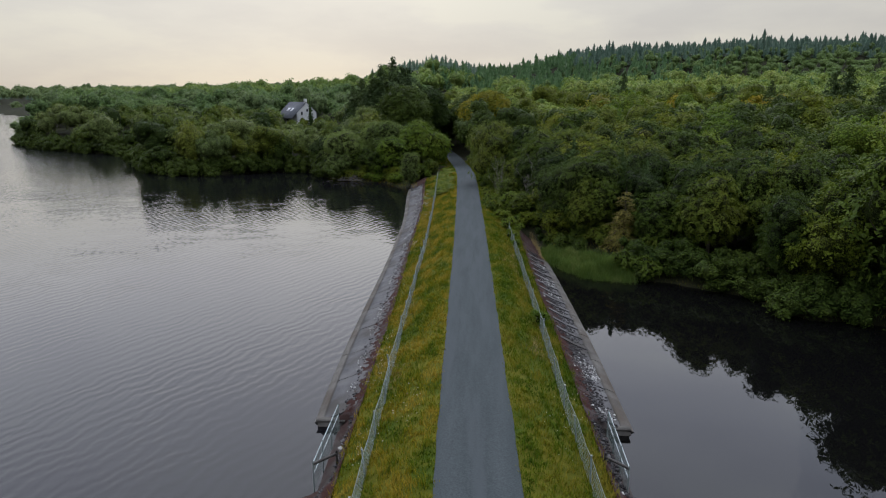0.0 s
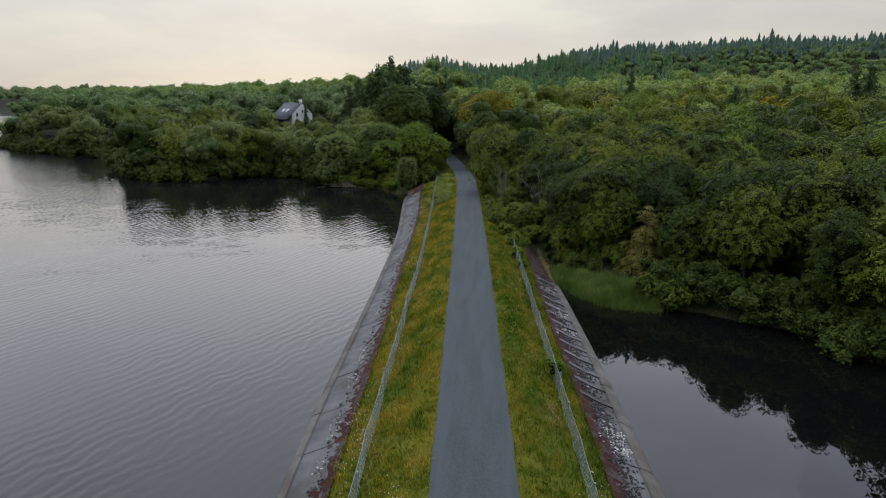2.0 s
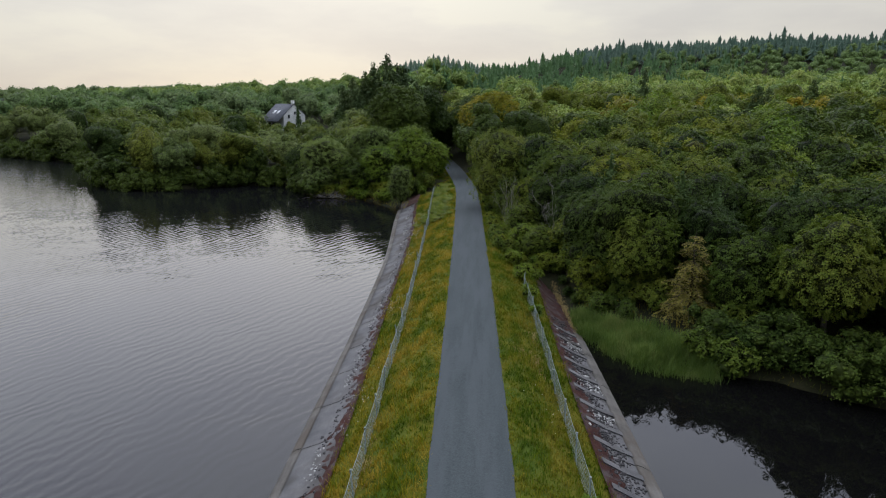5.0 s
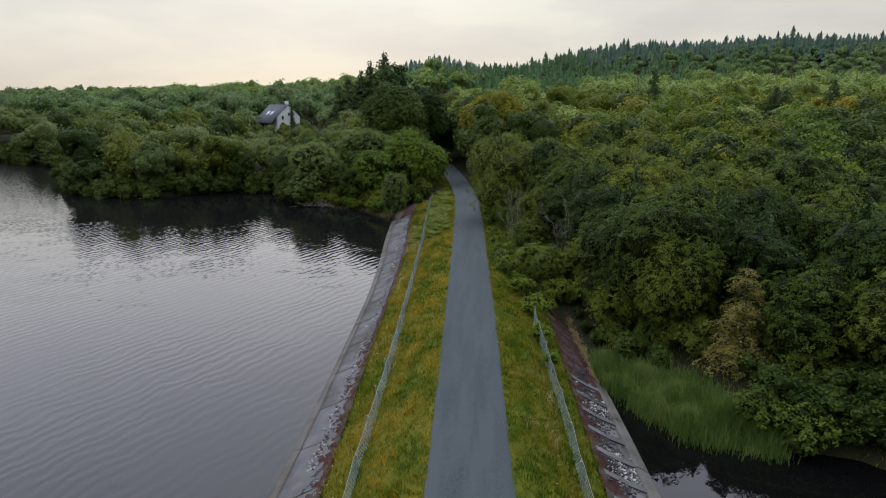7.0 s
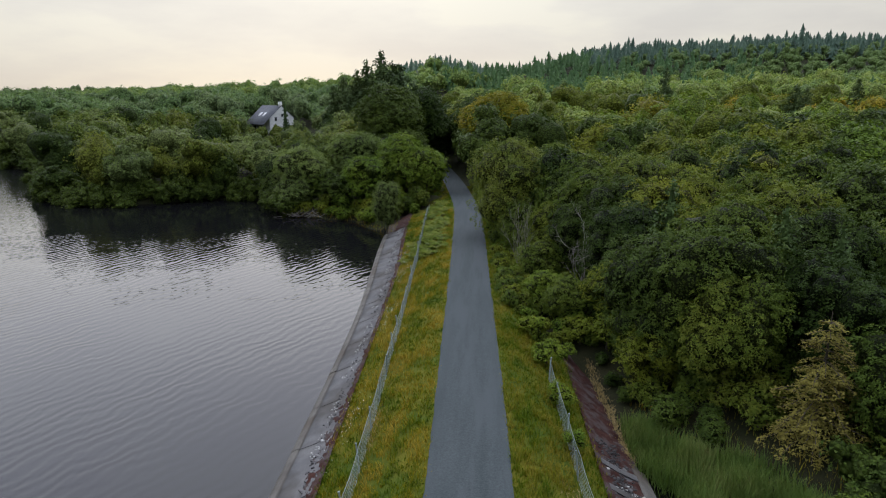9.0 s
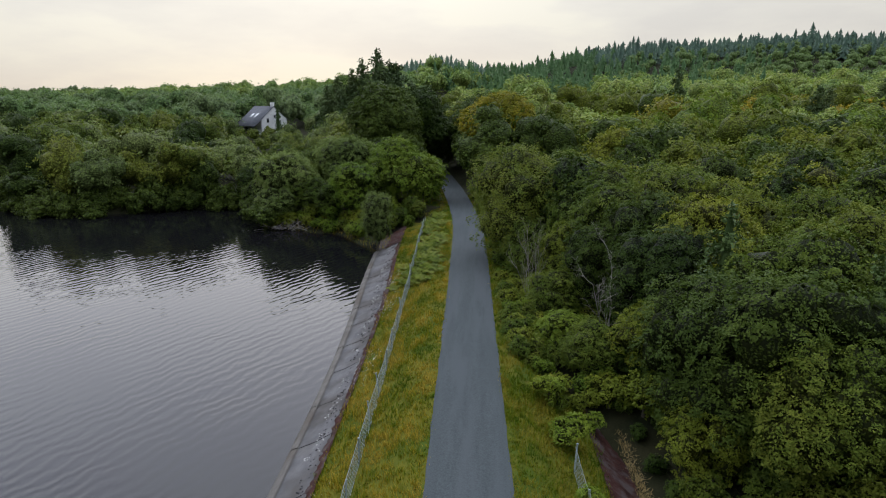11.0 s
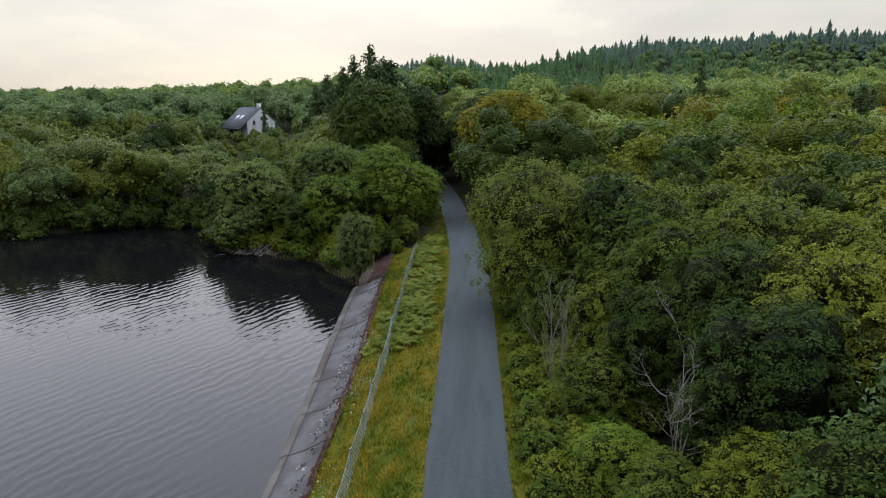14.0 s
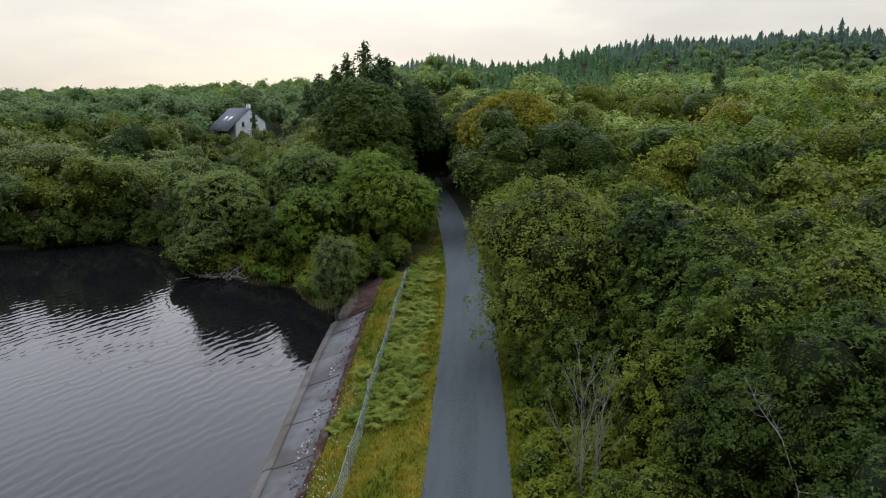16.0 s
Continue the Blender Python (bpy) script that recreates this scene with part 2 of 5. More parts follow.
TONES = {
    "broad_leaves": [(0.0403, 0.0659, 0.0104), (0.0640, 0.0976, 0.0137), (0.0922, 0.1244, 0.0172), (0.1280, 0.1487, 0.0217)],
    "dark_leaves": [(0.0240, 0.0440, 0.0085), (0.0400, 0.0650, 0.0115), (0.0640, 0.0930, 0.0150)],
    "bright_leaves": [(0.0661, 0.1139, 0.0128), (0.0993, 0.1520, 0.0166), (0.1421, 0.1790, 0.0204)],
    "olive_leaves": [(0.0791, 0.1082, 0.0116), (0.1168, 0.1452, 0.0160), (0.1658, 0.1791, 0.0203)],
    "golden_leaves": [(0.115, 0.130, 0.011), (0.200, 0.180, 0.013), (0.290, 0.225, 0.017)],
    "grey_green_leaves": [(0.0697, 0.1019, 0.0269), (0.1027, 0.1400, 0.0388), (0.1430, 0.1782, 0.0538)],
    "silver_green_leaves": [(0.0860, 0.1260, 0.0320), (0.1340, 0.1780, 0.0450), (0.1900, 0.2280, 0.0620)],
    # Distance haze is put into these three paler leaf colours
    "hazed_far_leaves": [(0.1070, 0.1591, 0.0659), (0.1479, 0.2033, 0.0813), (0.1883, 0.2430, 0.0944)],
    "hazed_hill_leaves": [(0.1056, 0.1732, 0.0440), (0.1533, 0.2252, 0.0545), (0.2109, 0.2771, 0.0671), (0.2636, 0.3077, 0.0755)],
    "hazed_dark_leaves": [(0.0889, 0.1490, 0.0525), (0.1247, 0.1902, 0.0630), (0.1662, 0.2363, 0.0735)],
}
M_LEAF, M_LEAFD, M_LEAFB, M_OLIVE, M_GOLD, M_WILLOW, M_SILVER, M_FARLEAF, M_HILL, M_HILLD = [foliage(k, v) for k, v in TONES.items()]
# Crown cores: leaf tones with the shade between leaves painted in
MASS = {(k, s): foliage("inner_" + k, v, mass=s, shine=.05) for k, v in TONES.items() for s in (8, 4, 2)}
M_NEEDLE = foliage("fir_needles", [(0.0315, 0.0572, 0.0186), (0.0483, 0.0819, 0.0253), (0.0693, 0.1066, 0.0312)], shine=0.1)
M_FIR = foliage("open_fir_needles", [(0.040, 0.066, 0.026), (0.062, 0.094, 0.034), (0.090, 0.122, 0.042)], shine=0.12)
# Ridge conifers: needles lightened and blued to imitate haze
M_SPRUCE = foliage("haze_paled_needles", [(0.0501, 0.0867, 0.0659), (0.0716, 0.1188, 0.0867), (0.0967, 0.1509, 0.1058)], shine=0.1)
M_LARCH = foliage("young_conifer_needles", [(0.0575, 0.1127, 0.0460), (0.0782, 0.1449, 0.0575), (0.1035, 0.1725, 0.0690)], shine=0.15)
# Skyline conifers: stronger haze, again painted as needle colour
M_HAZE = foliage("haze_tinted_needles", [(0.085, 0.135, 0.095), (0.110, 0.165, 0.115), (0.135, 0.195, 0.135)], shine=0.1)
M_RUSSET = foliage("tawny_needles", [(0.080, 0.082, 0.020), (0.135, 0.122, 0.028), (0.190, 0.165, 0.040)], shine=0.15)
M_GRASS = foliage("verge_grass", [(0.0426, 0.0793, 0.0068), (0.0776, 0.1156, 0.0079), (0.1353, 0.1428, 0.0091), (0.2317, 0.1756, 0.0159), (0.3006, 0.2153, 0.0340)], wide=0.35, gloss=0.04, patchy=True)
M_GRASS_R = foliage("green_verge_grass", [(0.0378, 0.0738, 0.0061), (0.0648, 0.1062, 0.0071), (0.0972, 0.1260, 0.0082), (0.1530, 0.1458, 0.0135), (0.2070, 0.1710, 0.0270)], wide=0.35, gloss=0.04, patchy=True)
M_REED = foliage("reed_blades", [(0.070, 0.115, 0.026), (0.105, 0.155, 0.038), (0.155, 0.190, 0.06), (0.25, 0.24, 0.11)], wide=0.5, gloss=0.05, shine=0.25)
M_FERN = foliage("fern_fronds", [(0.075, 0.112, 0.015), (0.115, 0.150, 0.020), (0.170, 0.192, 0.036)], wide=0.5, gloss=0.05, shine=0.25)
M_STRAW = foliage("dead_straw", [(0.20, 0.145, 0.062), (0.28, 0.21, 0.10), (0.36, 0.28, 0.15)], wide=0.5, gloss=0.05)
M_FLOWER = surface("white_petals", (0.6, 0.6, 0.5), (0.8, 0.8, 0.7), 8, 40, 0.7, 0)
M_MESH = surface("green_fence_mesh", (0.16, 0.205, 0.19), (0.25, 0.29, 0.275), 2, 30, 0.6, 0)
M_POST = surface("galvanised_post", (0.13, 0.17, 0.16), (0.24, 0.27, 0.26), 3, 40, 0.55, 0.003)
M_RAIL = surface("painted_rail", (0.22, 0.27, 0.28), (0.36, 0.41, 0.42), 4, 40, 0.5, 0.002)
M_BEAM = surface("dark_timber", (0.02, 0.018, 0.016), (0.05, 0.045, 0.04), 3, 30, 0.8, 0.01)
M_RENDER = surface("white_render", (0.50, 0.51, 0.50), (0.66, 0.67, 0.66), 0.8, 20, 0.8, 0.005)
M_SLATE = surface("grey_slate", (0.055, 0.06, 0.07), (0.10, 0.105, 0.12), 1.5, 20, 0.82, 0.01)
M_DARKWIN = surface("dark_glass", (0.015, 0.018, 0.02), (0.03, 0.034, 0.04), 1, 5, 0.08, 0)
# Pale base colour imitates sky reflected in the roof windows
M_BRIGHTWIN = surface("painted_sky_glass", (0.5, 0.52, 0.55), (0.6, 0.62, 0.66), 1, 5, 0.1, 0)


# ---------------------------------------------------------------- mesh helpers
def mesh_np(name, verts, faces, mat, smooth=False, inner=None):
    """A mesh from arrays: verts (n, 3), faces (m, 3) or (m, 4)."""
    verts, faces = np.asarray(verts, np.float32), np.asarray(faces, np.int32)
    me = bpy.data.meshes.new(name)
    n, k = faces.shape
    me.vertices.add(len(verts))
    me.vertices.foreach_set("co", verts.ravel())
    me.loops.add(n * k)
    me.loops.foreach_set("vertex_index", faces.ravel())
    me.polygons.add(n)
    me.polygons.foreach_set("loop_start", np.arange(0, n * k, k, dtype=np.int32))
    if smooth:
        me.polygons.foreach_set("use_smooth", np.ones(n, bool))
    me.update(calc_edges=True)
    me.materials.append(mat)
    if inner:
        me.materials.append(inner[1])
        me.polygons.foreach_set("material_index", (np.arange(n) >= inner[0]).astype(np.int32))
    return me


def child(name, me, parent, label="", at=None):
    ob = new(name, me)
    ob.parent = parent
    if at is not None:
        ob.matrix_basis = at
    if label:
        ob["label"] = label
    return ob


def join(chunks):
    """Joins (verts, faces) arrays."""
    vs, fs, n = [], [], 0
    for v, f in chunks:
        vs.append(v)
        fs.append(f + n)
        n += len(v)
    return np.concatenate(vs), np.concatenate(fs)


def box(cx, cy, cz, sx, sy, sz):
    v = np.array([(x, y, z) for z in (-.5, .5) for y in (-.5, .5) for x in (-.5, .5)]) * (sx, sy, sz) + (cx, cy, cz)
    f = np.array([(0, 2, 3, 1), (4, 5, 7, 6), (0, 1, 5, 4), (2, 6, 7, 3), (0, 4, 6, 2), (1, 3, 7, 5)])
    return v, f


def tube(a, b, ra, rb, sides=6):
    """A tapered tube between two places."""
    a, b = np.asarray(a, float), np.asarray(b, float)
    d = (b - a) / (np.linalg.norm(b - a) + 1e-9)
    u = np.cross(d, (0, 0, 1) if abs(d[2]) < 0.9 else (1, 0, 0))
    u /= np.linalg.norm(u)
    w = np.cross(d, u)
    an = np.linspace(0, 2 * np.pi, sides, endpoint=False)
    ring = np.cos(an)[:, None] * u + np.sin(an)[:, None] * w
    v = np.concatenate([a + ring * ra, b + ring * rb])
    i = np.arange(sides)
    j = (i + 1) % sides
    return v, np.stack([i, j, j + sides, i + sides], 1)


# ---------------------------------------------------------------- plan of the place
WATER_Z = -2.7
KY = [-90, 0, 19, 25, 37, 51, 62, 74, 82, 90, 98, 108, 122, 130, 138, 145, 160, 200]
KROAD = [1.6, 0.5, 0.12, -0.06, -0.32, -0.6, -0.86, -1.18, -1.42, -1.66, -1.88, -2.32, -3.85, -4.85, -6.0, -7.1, -9.6, -16]


def smooth_line(ys, xs):
    fine = np.arange(ys[0], ys[-1] + 0.01, 1.0)
    v = np.interp(fine, ys, xs)
    for _ in range(3):
        p = np.pad(v, 4, "reflect", reflect_type="odd")
        v = np.convolve(p, np.ones(9) / 9, "valid")
    return lambda y: np.interp(y, fine, v)


road_x = smooth_line(KY, KROAD)
fence_l = smooth_line([-90, 20, 27.5, 33, 45, 55, 65, 76, 86, 97, 108, 118, 130], [-1.9, -4.13, -4.33, -4.5, -4.75, -4.93, -5.25, -5.68, -6.12, -6.68, -7.2, -7.6, -8.4])
grass_l = smooth_line([-90, 21, 30, 40, 48, 59, 70, 78, 88, 93, 99, 107, 115, 130], [-3.0, -5.37, -5.67, -5.87, -6.15, -6.66, -7.02, -7.3, -7.75, -8.2, -8.85, -9.25, -9.7, -11])
water_l = smooth_line([-90, 21, 27.5, 35, 42, 57, 65, 76, 86, 92, 98, 104, 115, 130], [-5.0, -7.2, -7.85, -8.2, -8.35, -8.62, -8.92, -9.3, -10.15, -10.75, -11.42, -11.7, -12.5, -14])
fence_r = smooth_line([-90, 20, 27, 35, 44, 56, 68, 120], [7.5, 4.3, 4.05, 3.93, 3.75, 3.45, 3.1, -0.5])
grass_r = smooth_line([-90, 21, 30, 38, 46, 51, 57, 67, 75, 120], [8.6, 5.25, 5.15, 5.0, 4.7, 4.55, 4.55, 4.45, 4.2, 1.2])
water_r = smooth_line([-90, 27, 38, 44, 51, 57, 67, 120], [10.5, 7.38, 7.37, 7.15, 6.95, 6.7, 6.15, 2.6])

LEFT_LAKE = [(-9, 100), (-11.6, 104.5), (-12.3, 106.5), (-15, 109), (-17.5, 113), (-21, 113.8), (-24.5, 116), (-27.5, 116.2), (-30, 120.5), (-33, 127),
             (-37, 129.3), (-43, 128.8), (-49, 125.6), (-55, 122.2), (-60, 121.5), (-66, 124.3), (-73, 132), (-82, 143.5), (-88, 158), (-100, 166), (-115, 172), (-136, 184),
             (-152, 200), (-167, 221), (-190, 265), (-225, 330), (-300, 450), (-400, 550), (-520, 640), (-760, 700), (-1800, 760), (-1800, -400), (0, -400), (0, 100)]
RIGHT_LAKE = [(0, -400), (140, -400), (60, -120), (50, -20), (46, 10), (41, 26), (35, 37), (28.8, 42.2), (26.5, 43.2), (23.7, 43.2), (22.2, 46), (21.6, 48.6), (18.6, 50.3), (16.4, 52.2), (13.7, 52.5), (11.4, 52.8), (9.5, 53.6), (8.2, 55.6), (7.2, 57.6), (0, 59)]


def inland(x, y, poly):
    """Distance from the outline of a lake, negative within it."""
    best, inside = np.full(x.shape, 1e9), np.zeros(x.shape, bool)
    for (ax, ay), (bx, by) in zip(poly, poly[1:] + poly[:1]):
        ex, ey = bx - ax, by - ay
        k = np.clip(((x - ax) * ex + (y - ay) * ey) / (ex * ex + ey * ey), 0, 1)
        best = np.minimum(best, (x - ax - k * ex) ** 2 + (y - ay - k * ey) ** 2)
        if ay != by:
            inside ^= ((ay > y) != (by > y)) & (x < ax + (y - ay) / (by - ay) * ex)
    return np.sqrt(best) * np.where(inside, -1, 1)


def wave(x, y, s, seed=0.0):
    return (np.sin(x * s + seed) * np.cos(y * s * 0.83 - seed * 1.7) + 0.5 * np.sin(x * s * 2.1 - y * s * 1.6 + seed * 3.1)) / 1.5


def land(x, y):
    x, y = np.asarray(x, float), np.asarray(y, float)
    d = np.minimum(inland(x, y, LEFT_LAKE), inland(x, y, RIGHT_LAKE))
    right = np.interp(y, [40, 60, 75, 100, 130, 177, 250, 320, 380, 460, 640, 900, 2500], [-1.4, -1.2, -0.8, -0.1, 1.0, 4.6, 9, 15, 27, 32, 36, 34, 20])
    left = np.interp(y, [110, 125, 170, 200, 213, 300, 400, 600, 1000, 2500], [-1.8, -1.5, -0.6, 2.2, 3.6, 7.4, 11, 13, 17, 20])
    a = np.clip((x / np.maximum(y, 30) + 0.24) / 0.2, 0, 1)
    a = a * a * (3 - 2 * a)
    right = right + (1.2 + np.clip((x - 40) / 110, 0, 1.3) * 5.5) * np.clip((y - 300) / 80, 0, 1)
    az = x / np.maximum(y, 30)
    right = right + np.interp(az, [-.2, -.08, .0, .06, .12, .2, .5], [4, 0, -7, -5.5, .5, 3, 2]) * np.clip((y - 300) / 110, 0, 1)
    right = right + np.interp(az, [-.2, -.13, -.07, .02], [0, 5, 5, 0]) * np.clip((y - 500) / 90, 0, 1)
    left = left + np.interp(az, [-.7, -.5, -.36, -.24], [-5, -3, 0, 2.5]) * np.clip((y - 280) / 150, 0, 1)
    z = left * (1 - a) + right * a + wave(x, y, 0.06) * np.clip(y / 300, 0.15, 1.2)
    bank = WATER_Z - 0.15 + np.where(d > 0, 0.55 * d, 0.4 * d)
    z = np.where(d < 6, np.minimum(z, bank), z)
    z = np.maximum(z, -5.2)
    toe = x - water_r(np.clip(y, -90, 120)) - .3
    low = np.interp(y, [56, 62, 70], [-2.95, -2.6, -2.45]) + np.maximum(toe, 0) * .2 + np.maximum(y - 67, 0) * .2
    z = np.where((y < 76) & (x > road_x(np.clip(y, -90, 200))), np.minimum(z, low), z)
    off = np.abs(x - road_x(np.clip(y, -90, 200)))
    k = np.clip((off - 2.2) / 5, 0, 1)
    left_side = x < road_x(np.clip(y, -90, 200))
    z = np.where(left_side & (y < 118) & (off < 10), np.minimum(z, -0.5 - 0.29 * np.maximum(off - 1.5, 0)), z)
    k = np.where(y < 200, 1 - (1 - k) * np.clip((y - np.where(left_side, 112, 90)) / np.where(left_side, 4, 8), 0, 1), 1)
    return z * k + (-0.1) * (1 - k)


def section(y, side):
    """Places across the dam at y, from the road's edge to below the water."""
    if side < 0:
        r, f, g, w = road_x(y) - 1.53, fence_l(y), grass_l(y), water_l(y)
    else:
        r, f, g, w = road_x(y) + 1.53, fence_r(y), grass_r(y), water_r(y)
    if 21.2 < y < 27.05:
        w = g + (w - g) * .5
    return [(r - side * .15, -0.03), (r + (f - r) * .3, -0.16), (f, -1.12), (g, -1.6), (g + (w - g) * .25, -1.95), (g + (w - g) * .58, -2.35), (w, WATER_Z), (w + side * 1.6, -3.9)]


def dam_z(x, y, side):
    p = section(y, side)
    if side < 0:
        p = p[::-1]
    return float(np.interp(x, [q[0] for q in p], [q[1] for q in p]))


def loft(name, ys, rows, mat, smooth=True):
    """A sheet through rows of places, one row for each y."""
    v = [(x, y, z) for y, row in zip(ys, rows) for x, z in row]
    n = len(rows[0])
    f = [(i * n + j, i * n + j + 1, (i + 1) * n + j + 1, (i + 1) * n + j) for i in range(len(ys) - 1) for j in range(n - 1)]
    return mesh_np(name, v, f, mat, smooth)


# ---------------------------------------------------------------- ground and water
def graded(lo, mid_lo, mid_hi, hi, step, grow=1.12):
    v, s, p = list(np.arange(mid_lo, mid_hi + .01, step)), step, mid_hi
    while p < hi:
        s *= grow
        p += s
        v.append(p)
    s, p = step, mid_lo
    while p > lo:
        s *= grow
        p -= s
        v.insert(0, p)
    return np.array(v)


gx, gy = graded(-2600, -100, 60, 2600, 1.6), graded(-500, 30, 230, 3200, 1.6)
X, Y = np.meshgrid(gx, gy)
Z = land(X.ravel(), Y.ravel())
i = np.arange(len(gy) - 1)[:, None] * len(gx) + np.arange(len(gx) - 1)[None, :]
F = np.stack([i, i + 1, i + 1 + len(gx), i + len(gx)], -1).reshape(-1, 4)
tagged(new("ground", mesh_np("ground", np.stack([X.ravel(), Y.ravel(), Z], 1), F, M_FOREST, True)), "dark wooded ground rising to low hills", "ground", kind="structure")

DAM_Y = np.sort(np.append(np.arange(-90, 118.1, 1.0), (21.19, 21.25, 27.04, 27.07)))


def water_sheet(name, xs_inner, far, y_end, mat, label):
    v, f = [], []
    ys = list(np.arange(-90, y_end + .1, 4.0))
    for y in ys:
        v += [(float(xs_inner(y)), y, WATER_Z), (far, y, WATER_Z)]
    n = len(v)
    for k in range(len(ys) - 1):
        f.append((2 * k, 2 * k + 1, 2 * k + 3, 2 * k + 2))
    v += [(v[0][0], -500, WATER_Z), (far, -500, WATER_Z), (v[n - 2][0], 900, WATER_Z), (far, 900, WATER_Z)]
    f += [(n, n + 1, 1, 0)]
    if far < 0:
        f += [(n - 2, n - 1, n + 3, n + 2)]
    me = mesh_np(name, v, f, mat)
    me.flip_normals() if me.polygons[0].normal.z < 0 else None
    return tagged(new(name, me), label, "water", kind="structure")


water_sheet("water_1", lambda y: road_x(y) - 1, -3000, 118, M_WATER_L, "rippled grey lake water mirroring a pale sky")
water_sheet("water_2", lambda y: road_x(y) + 1, 160, 66, M_WATER_R, "still black water with mirrored trees and sky")

# road sheet with a slight camber and ragged edges
ROAD_Y = np.arange(-90, 185.1, 0.5)
rows = []
for y in ROAD_Y:
    c = float(road_x(y))
    e1, e2 = [0.05 * noise.noise((y * .5, s, 0)) + 0.04 * noise.noise((y * 2.1, s, 4)) for s in (1.3, 7.7)]
    rows.append([(c - 1.53 + e1, 0.0), (c - 0.8, 0.03), (c, 0.045), (c + 0.8, 0.03), (c + 1.53 + e2, 0.0)])
tagged(new("road", loft("road", ROAD_Y, rows, M_ROAD)), "narrow worn grey asphalt road", "road", kind="structure")
for side, nm in ((-1, "verge_left"), (1, "verge_right")):
    sec = [section(y, side) for y in DAM_Y]
    tagged(new(nm, loft(nm, DAM_Y, [s[:4] for s in sec], M_SOIL)), "mown yellow-green grass verge beside the road", "verge", kind="structure")
    nm = "bank_left" if side < 0 else "bank_right"
    tagged(new(nm, loft(nm, DAM_Y, [s[3:] for s in sec], M_BANK)), "stone-pitched dam bank down to the water", "bank", kind="structure")
for ob in scene.objects:
    if ob.type == "MESH" and ob.name.startswith(("verge", "bank", "road")) and ob.data.polygons[0].normal.z < 0:
        ob.data.flip_normals()

# ---------------------------------------------------------------- trees
RNG = np.random.default_rng(7)


def leaf_quads(pos, nrm, size, rng, long=1.5):
    """Diamond leaves at pos that face nrm."""
    n = len(pos)
    t = rng.normal(size=(n, 3))
    u = np.cross(nrm, t)
    u /= np.linalg.norm(u, axis=1, keepdims=True) + 1e-9
    w = np.cross(nrm, u)
    s = (size * rng.uniform(0.7, 1.3, n))[:, None]
    v = np.stack([pos - u * s * long * .5, pos + w * s * .5 + nrm * s * .12, pos + u * s * long * .5, pos - w * s * .5 + nrm * s * .12], 1).reshape(-1, 3)
    return v, np.arange(4 * n).reshape(n, 4)


def leaf_points(pos, nrm, size, rng, long=1.5):
    """Pointed leaves at pos that face nrm, one triangle each."""
    n = len(pos)
    u = unit(np.cross(nrm, rng.normal(size=(n, 3))))
    w = np.cross(nrm, u)
    s = (size * rng.uniform(0.7, 1.3, n))[:, None]
    v = np.stack([pos - u * s * long * .5 + w * s * .5, pos + u * s * long * .5 + nrm * s * rng.uniform(-.25, .25, n)[:, None], pos - u * s * long * .5 - w * s * .5], 1).reshape(-1, 3)
    return v, np.arange(3 * n).reshape(n, 3)


def unit(a):
    return a / (np.linalg.norm(a, axis=-1, keepdims=True) + 1e-9)


def ball(c, r, squash, rng, nu=8, nv=5):
    """A lumpy closed shell."""
    t = np.linspace(.12, np.pi - .12, nv)
    a = np.linspace(0, 2 * np.pi, nu, endpoint=False)
    tt, aa = np.meshgrid(t, a, indexing="ij")
    k = r * rng.uniform(.82, 1.12, tt.shape)
    v = np.stack([np.sin(tt) * np.cos(aa) * k, np.sin(tt) * np.sin(aa) * k, np.cos(tt) * k * squash], -1).reshape(-1, 3) + c
    i = np.arange(nv - 1)[:, None] * nu + np.arange(nu)[None, :]
    n = np.arange(nv - 1)[:, None] * nu + (np.arange(nu)[None, :] + 1) % nu
    return v, np.concatenate([np.stack([i, i + nu, n + nu], -1).reshape(-1, 3), np.stack([i, n + nu, n], -1).reshape(-1, 3)])


